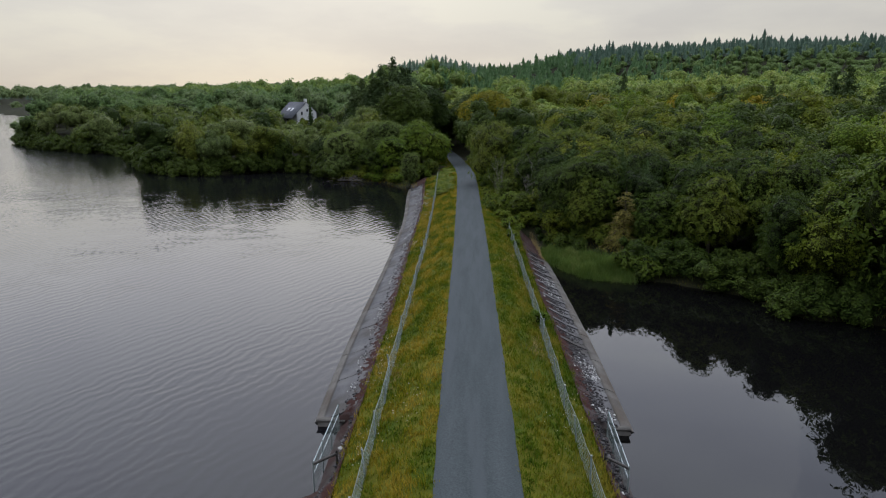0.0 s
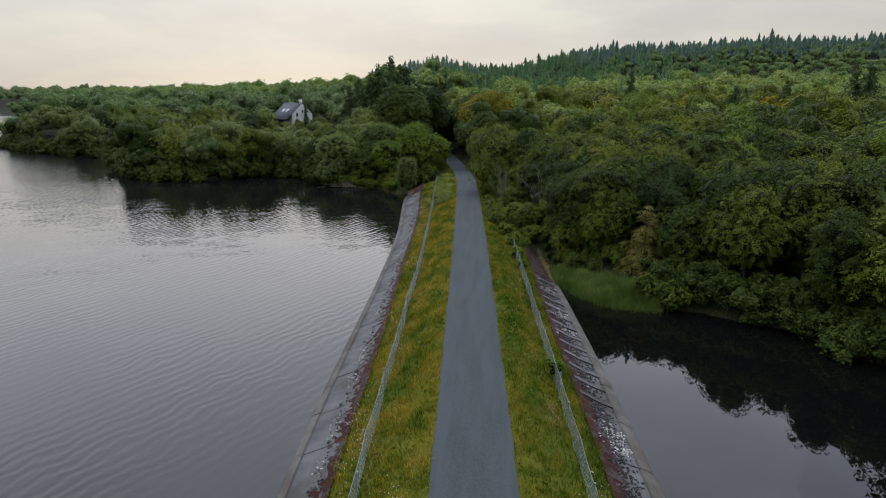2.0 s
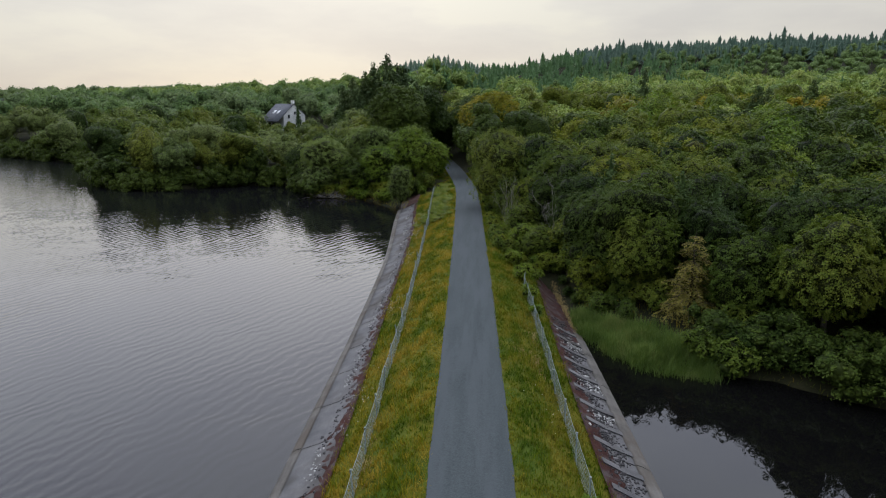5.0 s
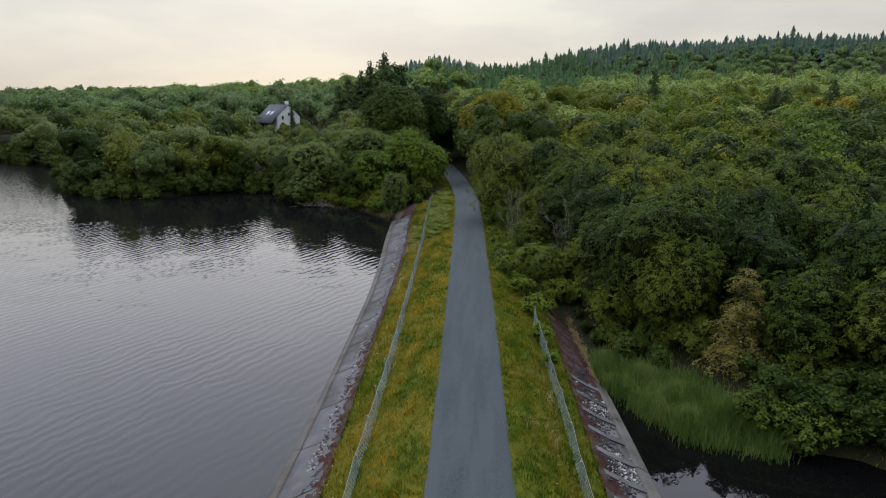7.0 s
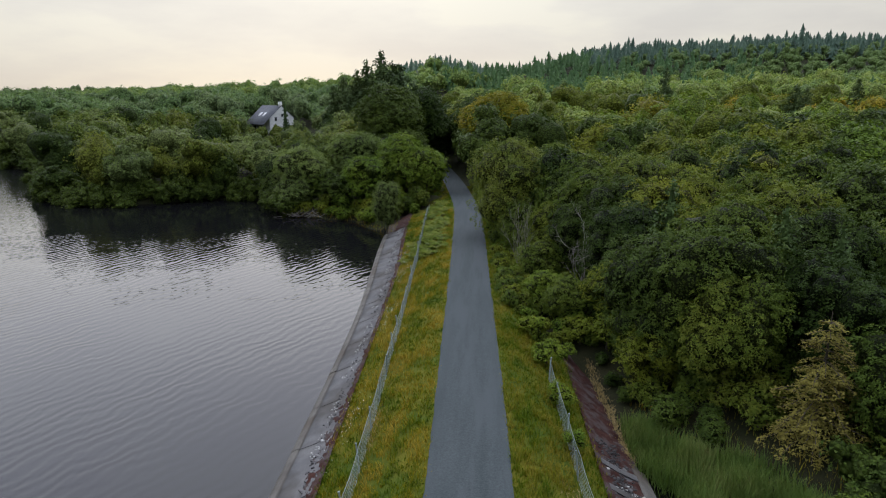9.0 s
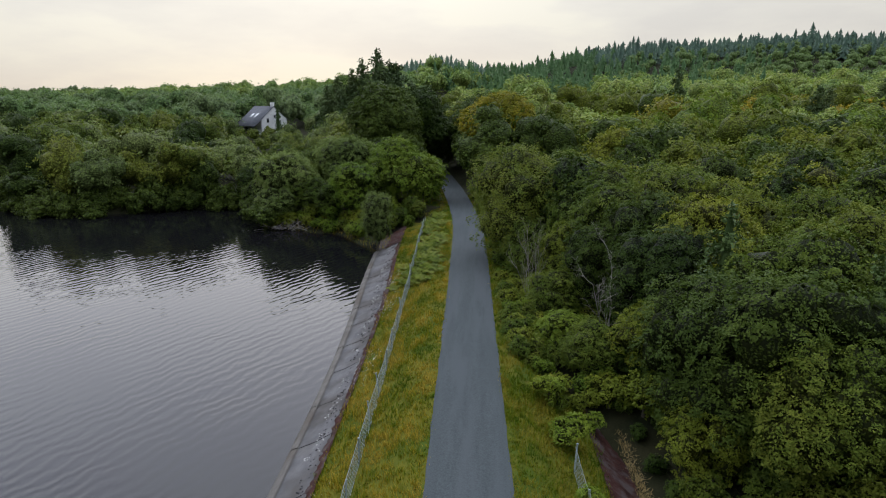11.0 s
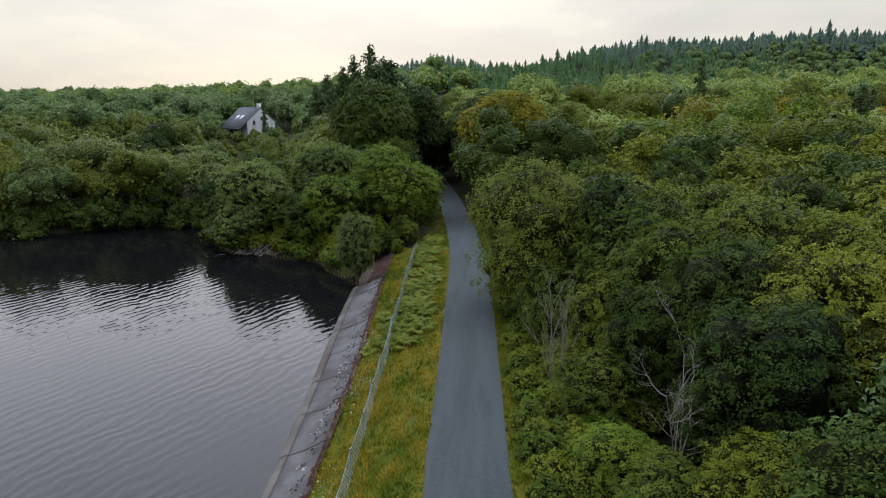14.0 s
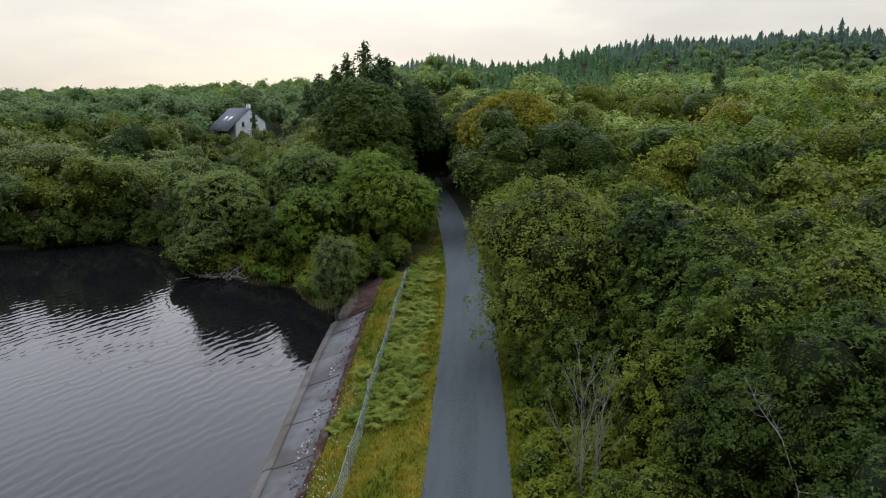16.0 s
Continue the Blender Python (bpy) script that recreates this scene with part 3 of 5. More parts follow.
def crown(rng, rad, z0, z1, sprays, per, leaf, lobes=14, droop=0.0, core=(8, 5), tuft=0.9, lobe=(.24, .42), reach=(.5, .74)):
    """A domed crown: leaf sprays cover a cluster of rounded puffs of foliage, which block the view through it."""
    hz = (z1 - z0) / 2
    cz = z0 + hz
    lobes = int(lobes * 1.35)
    d = unit(rng.normal(size=(lobes, 3)) + (0, 0, .3))
    k = rng.uniform(*reach, (lobes, 1))
    r = rad * rng.uniform(*lobe, lobes)
    c = d * k * (rad, rad, hz * .92) + (0, 0, cz)
    c[:, :2] *= rng.uniform(.85, 1.15)
    c[:, 2] = np.clip(c[:, 2], z0 + r * .5, z1 - r * .8)
    c = np.vstack([c, [(0, 0, cz)]])
    r = np.append(r, min(rad, hz) * .7)
    m = sprays * 3
    pick = rng.choice(len(r), m, p=r ** 2 / (r ** 2).sum())
    dirs = unit(rng.normal(size=(m, 3)) + (0, 0, .3))
    p = c[pick] + dirs * (r[pick] * rng.uniform(.86, 1.34, m))[:, None] * (1, 1, .88)
    ok = np.ones(m, bool)
    for j in range(len(r)):
        ok &= (np.linalg.norm((p - c[j]) / (1, 1, .88), axis=1) > r[j] * .88) | (pick == j)
    ok &= p[:, 2] > z0 * .5
    p, dirs = p[ok][:sprays], dirs[ok][:sprays]
    face = unit(dirs * .7 + (0, 0, .62) + rng.normal(size=dirs.shape) * .22)
    s1 = unit(np.cross(face, rng.normal(size=face.shape)))
    s2 = np.cross(face, s1)
    an, ro = rng.uniform(0, 6.28, len(p) * per), np.sqrt(rng.uniform(0, 1, len(p) * per)) * leaf * tuft * 1.7
    ro *= np.repeat(rng.uniform(.6, 1.35, len(p)), per)
    q = np.repeat(p, per, 0) + np.repeat(s1, per, 0) * (np.cos(an) * ro)[:, None] + np.repeat(s2, per, 0) * (np.sin(an) * ro * .7)[:, None]
    q += np.repeat(face, per, 0) * (rng.normal(size=len(q)) * leaf * .35 - ro * ro / (leaf * tuft * 5))[:, None]
    nrm = unit(np.repeat(face, per, 0) + rng.normal(size=q.shape) * .36)
    if droop:
        q[:, 2] -= droop * rng.uniform(0, 1, len(q)) ** 2
    out = [leaf_points(q, nrm, leaf, rng, 1.5)]
    if core:
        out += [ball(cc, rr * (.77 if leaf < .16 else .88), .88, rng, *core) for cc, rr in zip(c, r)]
    return (*join(out), len(out[0][1]))


def skirts(rng, height, rad, tiers, sides=7, low=.08):
    """A conifer's shape from jagged tiers of boughs."""
    out = []
    for k in range(tiers):
        t = low + (1 - low) * k / tiers
        top = low + (1 - low) * min((k + 1.7) / tiers, 1.0)
        r = rad * (1 - t) ** .7 * rng.uniform(.85, 1.15) + .06
        a = np.linspace(0, 2 * np.pi, sides * 2, endpoint=False) + rng.uniform(0, 6)
        j = np.where(np.arange(sides * 2) % 2, .55, 1.0) * rng.uniform(.8, 1.2, sides * 2)
        drop = np.where(np.arange(sides * 2) % 2, .25, -.12) * r
        lo = np.stack([np.cos(a) * r * j, np.sin(a) * r * j, height * t + drop], 1)
        hi = np.stack([np.cos(a) * r * .1, np.sin(a) * r * .1, np.full(sides * 2, height * top)], 1)
        i = np.arange(sides * 2)
        n = (i + 1) % (sides * 2)
        out.append((np.vstack([lo, hi]), np.stack([i, n, n + sides * 2, i + sides * 2], 1)))
    return join(out)


def limb_tubes(rng, height, base, spread, n=7, bend=0.3):
    """A trunk with tapering limbs."""
    out, top = [], height * .78
    lean = rng.normal(size=2) * bend * .4
    pts = [np.array((lean[0] * t * t, lean[1] * t * t, top * t - .25 * (t == 0))) for t in np.linspace(0, 1, 6)]
    rads = base * (1 - .85 * np.linspace(0, 1, 6))
    for a, b, ra, rb in zip(pts, pts[1:], rads, rads[1:]):
        out.append(tube(a, b, ra, rb, 7))
    for j in range(n):
        t = rng.uniform(.25, .85)
        a = np.array((lean[0] * t * t, lean[1] * t * t, top * t))
        an = rng.uniform(0, 6.28)
        ln = spread * rng.uniform(.5, .9) * (1.1 - t * .5)
        b = a + (math.cos(an) * ln * .5, math.sin(an) * ln * .5, ln * .45)
        e = b + (math.cos(an + .3) * ln * .45, math.sin(an + .3) * ln * .45, ln * .35)
        rb = base * (1 - .85 * t) * .55
        out += [tube(a, b, rb, rb * .6, 5), tube(b, e, rb * .6, rb * .2, 5)]
    return join(out)


def tree_meshes(seed, rad, height, sprays, per, leaf, mat, lobes=14, low=.12, droop=0.0, grain=8, tuft=0.9, lobe=(.25, .43), reach=(.48, .72), core=(9, 6)):
    rng = np.random.default_rng(seed)
    v, f, n = crown(rng, rad, height * low, height, sprays, per, leaf, lobes, droop, core, tuft, lobe, reach)
    t = mesh_np("trunk", *limb_tubes(rng, height, height * .022 + .04, rad), M_BARK, True)
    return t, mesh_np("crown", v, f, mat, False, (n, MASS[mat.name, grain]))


def conifer_arrays(rng, height, rad, whorls, per, leaf, droop=.35, low=.06):
    """Whorls of drooping boughs that shorten towards the tip."""
    ps, ns = [], []
    for k in range(whorls):
        t = low + (1 - low) * (k + rng.uniform(-.3, .3)) / whorls
        t = min(max(t, low), .985)
        ln0 = rad * (1 - t) ** .62 * rng.uniform(.8, 1.15) + .05
        boughs = max(4, int(9 * (1 - t) + 4))
        for b in range(boughs):
            an = rng.uniform(0, 6.28)
            ln = ln0 * rng.uniform(.7, 1.1)
            m = max(2, int(per * (ln / rad) + 2))
            s = np.linspace(.15, 1, m) + rng.normal(size=m) * .05
            p = np.stack([math.cos(an) * ln * s, math.sin(an) * ln * s, height * t - droop * ln * np.abs(s) ** 1.3 + rng.normal(size=m) * .05 * rad], 1)
            p[:, :2] += rng.normal(size=(m, 2)) * ln * .09
            ps.append(p)
            ns.append(unit(np.array((math.cos(an) * .5, math.sin(an) * .5, .7)) + rng.normal(size=(m, 3)) * .6))
    tip = np.stack([rng.normal(size=6) * .03, rng.normal(size=6) * .03, height * np.linspace(.93, 1.0, 6)], 1)
    ps.append(tip)
    ns.append(unit(rng.normal(size=(6, 3))))
    return leaf_quads(np.concatenate(ps), np.concatenate(ns), leaf, rng, 2.0)


def conifer_meshes(seed, height, rad, whorls, per, leaf, mat, droop=.35, solid=.75):
    rng = np.random.default_rng(seed)
    v, f = join([conifer_arrays(rng, height, rad, whorls, per, leaf, droop), skirts(rng, height * .97, rad * solid, max(8, whorls // 2), 8)])
    t = mesh_np("trunk", *join([tube((0, 0, -.3), (0, 0, height * .5), height * .018 + .04, height * .012 + .02, 7), tube((0, 0, height * .5), (0, 0, height * .99), height * .012 + .02, .01, 7)]), M_BARK, True)
    return t, mesh_np("crown", v, f, mat)


def layered_conifer(seed, height, rad):
    """A conifer whose long boughs hang in separate layers, with fine needle sprays along them."""
    rng = np.random.default_rng(seed)
    ps, ns, wood = [], [], [tube((0, 0, -.3), (.1, 0, height * .6), .11, .06, 7), tube((.1, 0, height * .6), (0, 0, height), .06, .01, 7)]
    for k in range(13):
        t = .1 + .88 * k / 13
        for b in range(9 if k < 9 else 6):
            an = rng.uniform(0, 6.28)
            ln = (rad * (1 - t) ** .75 + .12) * rng.uniform(.65, 1.12)
            d, sd = np.array((math.cos(an), math.sin(an), 0)), np.array((-math.sin(an), math.cos(an), 0))
            rise, fall = rng.uniform(.0, .18), rng.uniform(.18, .34)
            z = height * t + rng.normal() * .06
            line = [d * ln * s + (0, 0, z + ln * (rise * s * 2 - fall * s * s * 1.6)) for s in (0, .33, .66, 1)]
            wood += [tube(a, c, .02, .012, 4) for a, c in zip(line, line[1:])]
            m = int(120 * ln / rad) + 22
            s = rng.uniform(.18, 1.03, m)
            side = rng.normal(size=m) * (.1 + .2 * ln * (1.1 - s))
            p = d * (ln * s)[:, None] + sd * side[:, None]
            p[:, 2] += z + ln * (rise * s * 2 - fall * s * s * 1.6) - np.abs(side) * .45 + rng.normal(size=m) * .03
            ps.append(p)
            ns.append(unit(np.array((0, 0, 1.0)) + d * .25 + rng.normal(size=(m, 3)) * .3))
    v, f = leaf_quads(np.concatenate(ps), np.concatenate(ns), .06, rng, 2.6)
    return mesh_np("trunk", *join(wood), M_BARK, True), mesh_np("crown", v, f, M_RUSSET)


def plant(name, meshes, at, scale, turn, label, category="tree", group=""):
    """One tree or shrub with its trunk and crown."""
    root = new(name)
    root.empty_display_size = 0.3
    root.matrix_basis = Matrix.LocRotScale(at, Euler((0, 0, turn)), (scale, scale, scale) if isinstance(scale, (int, float)) else scale)
    for nm, me in zip(("trunk", "crown"), meshes):
        child(nm, me, root)
    return tagged(root, label, category, group)


KINDS = (M_LEAF, M_OLIVE, M_LEAFB, M_LEAF, M_WILLOW, M_LEAFD)
CLOSE = [tree_meshes(10 + s, 3.0, 7.2, 640, 27, .07, mt, 20, .04, 0.0, 8, 2.5) for s, mt in enumerate(KINDS)]
NEAR = [tree_meshes(20 + s, 3.1, 7.4, 430, 14, .125, mt, 17, .03, 0.0, 8, 1.8) for s, mt in enumerate(KINDS)]
MIDT = [tree_meshes(30 + s, 3.2, 7.6, 420, 9, .16, mt, 11, .03, 0.0, 4, 1.5, (.25, .45), (.35, .72)) for s, mt in enumerate(KINDS)]
BUSH = [tree_meshes(40 + s, 1.15, 1.7, 170, 9, .085, mt, 8, 0.0, 0, 8, 1.5, core=(6, 4)) for s, mt in enumerate((M_LEAF, M_LEAFB, M_OLIVE, M_LEAFD))]
LABELS = {"broad_leaves": "leafy mid-green broadleaf tree in the wood", "bright_leaves": "bright green broadleaf tree in the wood", "olive_leaves": "yellowish olive-green broadleaf tree in the wood",
          "grey_green_leaves": "soft grey-green willow-like tree in the wood", "dark_leaves": "dense dark green broadleaf tree in the wood"}


def ground_at(x, y):
    return float(land(np.array([x]), np.array([y]))[0])


TAKEN = []


def put_tree(meshes, x, y, scale, label, turn=None, name="tree", category="tree", sink=0.05, reach=2.2, z=None):
    TAKEN.append((x, y, reach))
    g = ground_at(x, y) if z is None else z
    return plant(name, meshes, (x, y, g - sink), scale, RNG.uniform(0, 6.28) if turn is None else turn, label, category, "trees of the wood" if name == "tree" else "")


# large single trees where the road enters the wood
BIG = [tree_meshes(60, 7.4, 15.0, 2800, 11, .21, M_LEAFD, 18, .05, 0, 4, 1.5, (.26, .4), (.5, .7)), tree_meshes(61, 5.6, 15.4, 1900, 10, .21, M_LEAFD, 15, .06, 0, 4, 1.4, (.26, .4), (.5, .7)),
       tree_meshes(62, 4.9, 8.2, 1800, 16, .12, M_LEAFB, 22, -.05, 0, 8, 1.7), tree_meshes(63, 4.6, 9.4, 1700, 16, .115, M_SILVER, 18, .03, 0, 8, 1.7), tree_meshes(64, 5.9, 12.6, 2300, 12, .17, M_GOLD, 16, .08, 0, 4, 1.5, (.24, .4)),
       tree_meshes(65, 5.1, 10.4, 1500, 16, .095, M_LEAF, 20, .07, .4, 8, 2.0), tree_meshes(66, 4.6, 9.0, 1600, 16, .115, M_SILVER, 16, .0, 0, 8, 1.7), tree_meshes(67, 5.2, 14.0, 1000, 9, .19, M_LEAFD, 14, .05, 0, 4, 1.4, (.26, .4), (.5, .7))]
put_tree(BIG[0], -17.2, 144, 1.0, "broad dark green tree with a domed crown", reach=6, turn=.4)
put_tree(BIG[1], -12.0, 150, 1.0, "tall dark tree arching over the road", reach=4.5, turn=1.0)
put_tree(BIG[2], -11.4, 121.6, 1.0, "bright green rounded tree at the road's edge", reach=4, turn=2.0)
put_tree(BIG[3], -19.2, 126.2, 1.0, "grey-green domed tree above the shore", reach=4, turn=0)
put_tree(BIG[6], -26.4, 122.4, 1.0, "grey-green spreading tree above the shore", reach=4, turn=3.0)
put_tree(BIG[4], 1.4, 139, 1.0, "golden-leaved tree among green ones", reach=5, turn=1.2)
put_tree(BIG[5], 2.9, 93.6, 1.0, "broad green tree leaning over the road", reach=4.4, turn=.7)
for x, y, s in ((-1.2, 149, .95), (-12.0, 160, 1.0), (-10.8, 172, .9), (-11.2, 153, .9), (-4.4, 156, .85), (-2.4, 143, .72), (-12.4, 137.5, .62), (-8.5, 180, .8), (-13.0, 168, .9), (-3.0, 164, .85), (-9.6, 158, .8)):
    put_tree(BIG[7], x, y, s, "tall dark tree closing over the road", reach=3.5)
put_tree(CLOSE[4], -11.7, 105.6, (.66, .66, .95), "small grey-green willow leaning over the shore", reach=1.2, turn=1.0, z=WATER_Z)
for x, y, s, k in ((-8.2, 118.6, .5, 2), (-9.4, 116.4, .48, 0), (-12.2, 116.2, .6, 2), (-14.0, 119.0, .7, 0), (-7.4, 122.5, .5, 2), (-19.6, 116.6, .6, 3), (-10.4, 114.6, .42, 0), (-8.4, 115.2, .36, 0), (-11.9, 113.2, .42, 3), (-9.3, 113.0, .25, 2), (-16.6, 121.0, .8, 5), (-30.6, 122.6, .75, 5), (-29.6, 119.4, .6, 5)):
    put_tree(NEAR[k], x, y, s, "low leafy growth under the shore trees", reach=1)
put_tree(NEAR[2], -16.2, 115.8, (1.05, 1.05, .98), "bright green leafy tree at the water's edge", reach=3)
put_tree(NEAR[4], -26.6, 117.6, (.85, .85, .66), "low grey-green willow bush over the water", reach=2)
put_tree(NEAR[3], -22.0, 119.2, (.95, .95, .72), "low grey-green tree at the water's edge", reach=2)
for x, y, s, k in ((-15.2, 131.5, 1.1, 5), (-22.4, 134.5, 1.2, 0), (-29.5, 132.0, 1.15, 5), (-12.8, 128.5, .95, 5), (-31.6, 126.5, 1.05, 5)):
    put_tree(NEAR[k], x, y, s, "dark broadleaf tree behind the shore trees", reach=3)

for x, y, s in ((25.6, 46.4, .95), (29.8, 44.2, 1.72), (34.5, 43, 1.5), (31, 48, 1.3)):
    put_tree(NEAR[1] if x < 26 else NEAR[0], x, y, (s, s, s * 1.05), "broad green tree overhanging the still water", reach=2.5)

SPRUCE = [conifer_meshes(95 + s, 10.5, 2.6, 26, 44, .14, M_NEEDLE, .3, .25) for s in range(2)]
for x, y, s in ((10.4, 70.4, .92), (15.0, 66.4, .85), (17.2, 65.2, .78), (21.5, 62.5, .86), (26.5, 59, .92)):
    put_tree(SPRUCE[int(x) % 2], x, y, s, "dark spruce among the broadleaf trees by the pond", reach=1.8)

for x, y, s, k in ((9.2, 67.2, 1.1, 5), (11.4, 65.4, 1.15, 5), (13.4, 68.8, 1.2, 0)):
    put_tree(CLOSE[k], x, y, (s, s, s * 1.1), "broad tree with leafy sprays behind the reeds", reach=1.6)

for x, y, h, r, k in ((9.3, 75.6, 8.0, 1.05, 5), (9.6, 81.0, 9.0, 1.1, 5), (5.6, 83.2, 6.6, .85, 1), (8.6, 72.4, 4.8, .8, 1), (4.1, 75.4, 2.8, .6, 2), (4.0, 79.6, 4.0, .62, 0), (7.9, 84.6, 9.2, 1.1, 3), (6.9, 80.9, 7.0, .85, 5), (5.2, 73.0, 3.6, .62, 0), (8.6, 79.0, 7.0, .85, 5), (3.1, 88.8, 6.0, .8, 0), (12.2, 78.2, 9.6, 1.15, 1)):
    put_tree(CLOSE[k], x, y, (r, r, h / 7.3), LABELS[KINDS[k].name], reach=1.6)

put_tree(CLOSE[0], 17.2, 58.4, (.95, .95, .98), "green oak-like tree above the reeds", reach=2.5, sink=.7)
put_tree(BUSH[0], 16.6, 56.8, 1.3, "low leafy shrub by the water", name="shrub", category="shrub", reach=.1)
put_tree(BUSH[3], 18.6, 56.2, 1.3, "low leafy shrub by the water", name="shrub", category="shrub", reach=.1)
put_tree(CLOSE[0], 20.4, 55.0, (1.05, 1.05, 1.2), "broad green tree overhanging the still water", reach=2.5)
put_tree(CLOSE[3], 11.6, 63.6, (.95, .95, 1.0), "mid-green tree with leafy sprays behind the reeds", reach=2)
put_tree(CLOSE[1], 8.6, 65.4, (.6, .6, .62), "yellowish small tree behind the reeds", reach=1.5)

# firs behind the domed trees
FIR = [conifer_meshes(80 + s, 17, 6.0, 20, 80, .3, M_FIR, .05, .2) for s in range(3)]
for x, y, s, w in ((-26.2, 191, 1.2, 1.0), (-29.7, 192, 1.1, .95), (-35.5, 191, .92, 1.0), (-32.4, 193, .98, .9), (-21.7, 192, 1.0, 1.1), (-18.4, 193, .93, 1.1), (-38.6, 193, .8, .9), (-24.0, 196, 1.02, 1.1), (-15.4, 195, .9, 1.0), (-28.0, 188, .9, 1.1), (-33.5, 187, .78, 1.0), (-22.6, 187, .82, 1.1)):
    put_tree(FIR[int(x) % 3], x, y, (s * w, s * w, s), "tall dark fir standing above the broadleaf trees", reach=2.4)
put_tree(layered_conifer(90, 6.0, 2.5), 13.9, 59.3, 1.0, "tawny conifer with layered drooping boughs by the reeds", reach=3.4)
put_tree(FIR[0], 40.5, 184.3, (.62, .62, .9), "dark cypress-like conifer above the canopy", reach=1.5)
for x, y, s in ((62, 168, .7), (66, 172, .65), (80, 150, .95), (86, 156, 1.0), (91, 149, .95), (75, 170, .75)):
    put_tree(FIR[int(x) % 2], x, y, s, "dark conifer rising above the broadleaf wood", reach=2)


def free(x, y, gap):
    return all((x - a) ** 2 + (y - b) ** 2 > (gap + r) ** 2 * .55 for a, b, r in TAKEN)


def in_view(x, y, pad=10):
    return -0.86 * y - pad < x < 0.68 * y + pad


def scatter(x0, x1, y0, y1, step, keep, shore=1.0):
    out = []
    for yy in np.arange(y0, y1, step):
        for xx in np.arange(x0, x1, step):
            x, y = xx + RNG.uniform(-.42, .42) * step, yy + RNG.uniform(-.42, .42) * step
            if keep(x, y):
                out.append((x, y))
    out = np.array(out)
    d = np.minimum(inland(out[:, 0], out[:, 1], LEFT_LAKE), inland(out[:, 0], out[:, 1], RIGHT_LAKE))
    return out[d > shore]


def off_road(x, y):
    return abs(x - float(road_x(min(max(y, -90), 200))))


HOUSE = (-62.3, 215.6)


def in_reeds(x, y, grow=0.0):
    """Whether a place lies in the reed bed at the pond's corner."""
    low = np.interp(x, [6.6, 7.3, 8.2, 9.5, 13.4], [59.5, 57.3, 55.2, 53.2, 52.0])
    high = np.interp(x, [6.6, 7.2, 9, 11.4, 12.7, 13.6], [62.4, 62.4, 60.4, 57.9, 54.6, 52.6])
    return (x > 6.4) & (x < 13.6 + grow) & (y > low - 6 * (grow > 0)) & (y < high + grow)


def near_ok(x, y):
    side = 4.6 if x > road_x(y) else 4.0
    return in_view(x, y, 14) and off_road(x, y) > side and not (x < 0 and y < 104) and not (y < 80 and x < 7.6) and not (in_reeds(x, y, 1.3)) and math.hypot(x - 6.3, y - 77) > 2.2 and math.hypot(x - 2.9, y - 85) > 2.4 and math.hypot(x - 13.0, y - 57.2) > 2.6 and not (-33 < x < -5 and y < 136) and not (11 < x < 18 and y < 61)


def canopy_top(x, y):
    """Height of the wood's top beyond the pond, lower towards the open bank."""
    top = np.interp(y, [44, 52, 60, 66, 72, 80, 88, 100, 130], [4.4, 5.0, 6.2, 7.8, 8.9, 9.2, 9.8, 11.0, 11.6])
    if x > 11:
        top += min((x - 11) / 4, 1) * max(0, 8.3 - top)
    if y < 84:
        return top * (.55 + .45 * min(max((x - 3.0) / 7.5, 0), 1))
    return min(top, 6.3 + max(0, x - road_x(y) - 9) * .55) if y > 97 else top


# the wood nearest to the dam: trees of their own near the path, joined farther off
FAR_NEAR = []
for x, y in np.concatenate([scatter(-100, 0, 104, 134, 4.5, near_ok, .9), scatter(0, 75, 40, 134, 4.9, near_ok, .9)]):
    if not free(x, y, .8):
        continue
    gap = math.hypot(x, max(y - 63, 0))
    k = int(RNG.integers(0, 6))
    s = RNG.uniform(.72, 1.25)
    high = s
    if x < 0:
        k = (4, 5, 4, 2, 5, 0)[k]
    if x > 0:
        high = (canopy_top(x, y) - ground_at(x, y)) / 7.3 * RNG.uniform(.8, 1.06)
        s = min(max(high * .86, .75), 1.3)
    # Darker leaf colours prevail near the pond, standing in for shaded crown sides
    if x > 4 and y < 105:
        k = int(RNG.choice([5, 0, 1, 3, 2], p=[.24, .36, .12, .26, .02] if x < 8.5 else [.52, .22, .04, .18, .04] if y < 86 else [.22, .27, .28, .16, .07]))
    if gap > 60 or x > 42:
        FAR_NEAR.append((x, y))
        continue
    me = (CLOSE if gap < 27 else NEAR if gap < 44 else MIDT)[k]
    put_tree(me, x, y, (s * RNG.uniform(.92, 1.15), s * RNG.uniform(.92, 1.15), high), LABELS[me[1].materials[0].name], reach=.1)
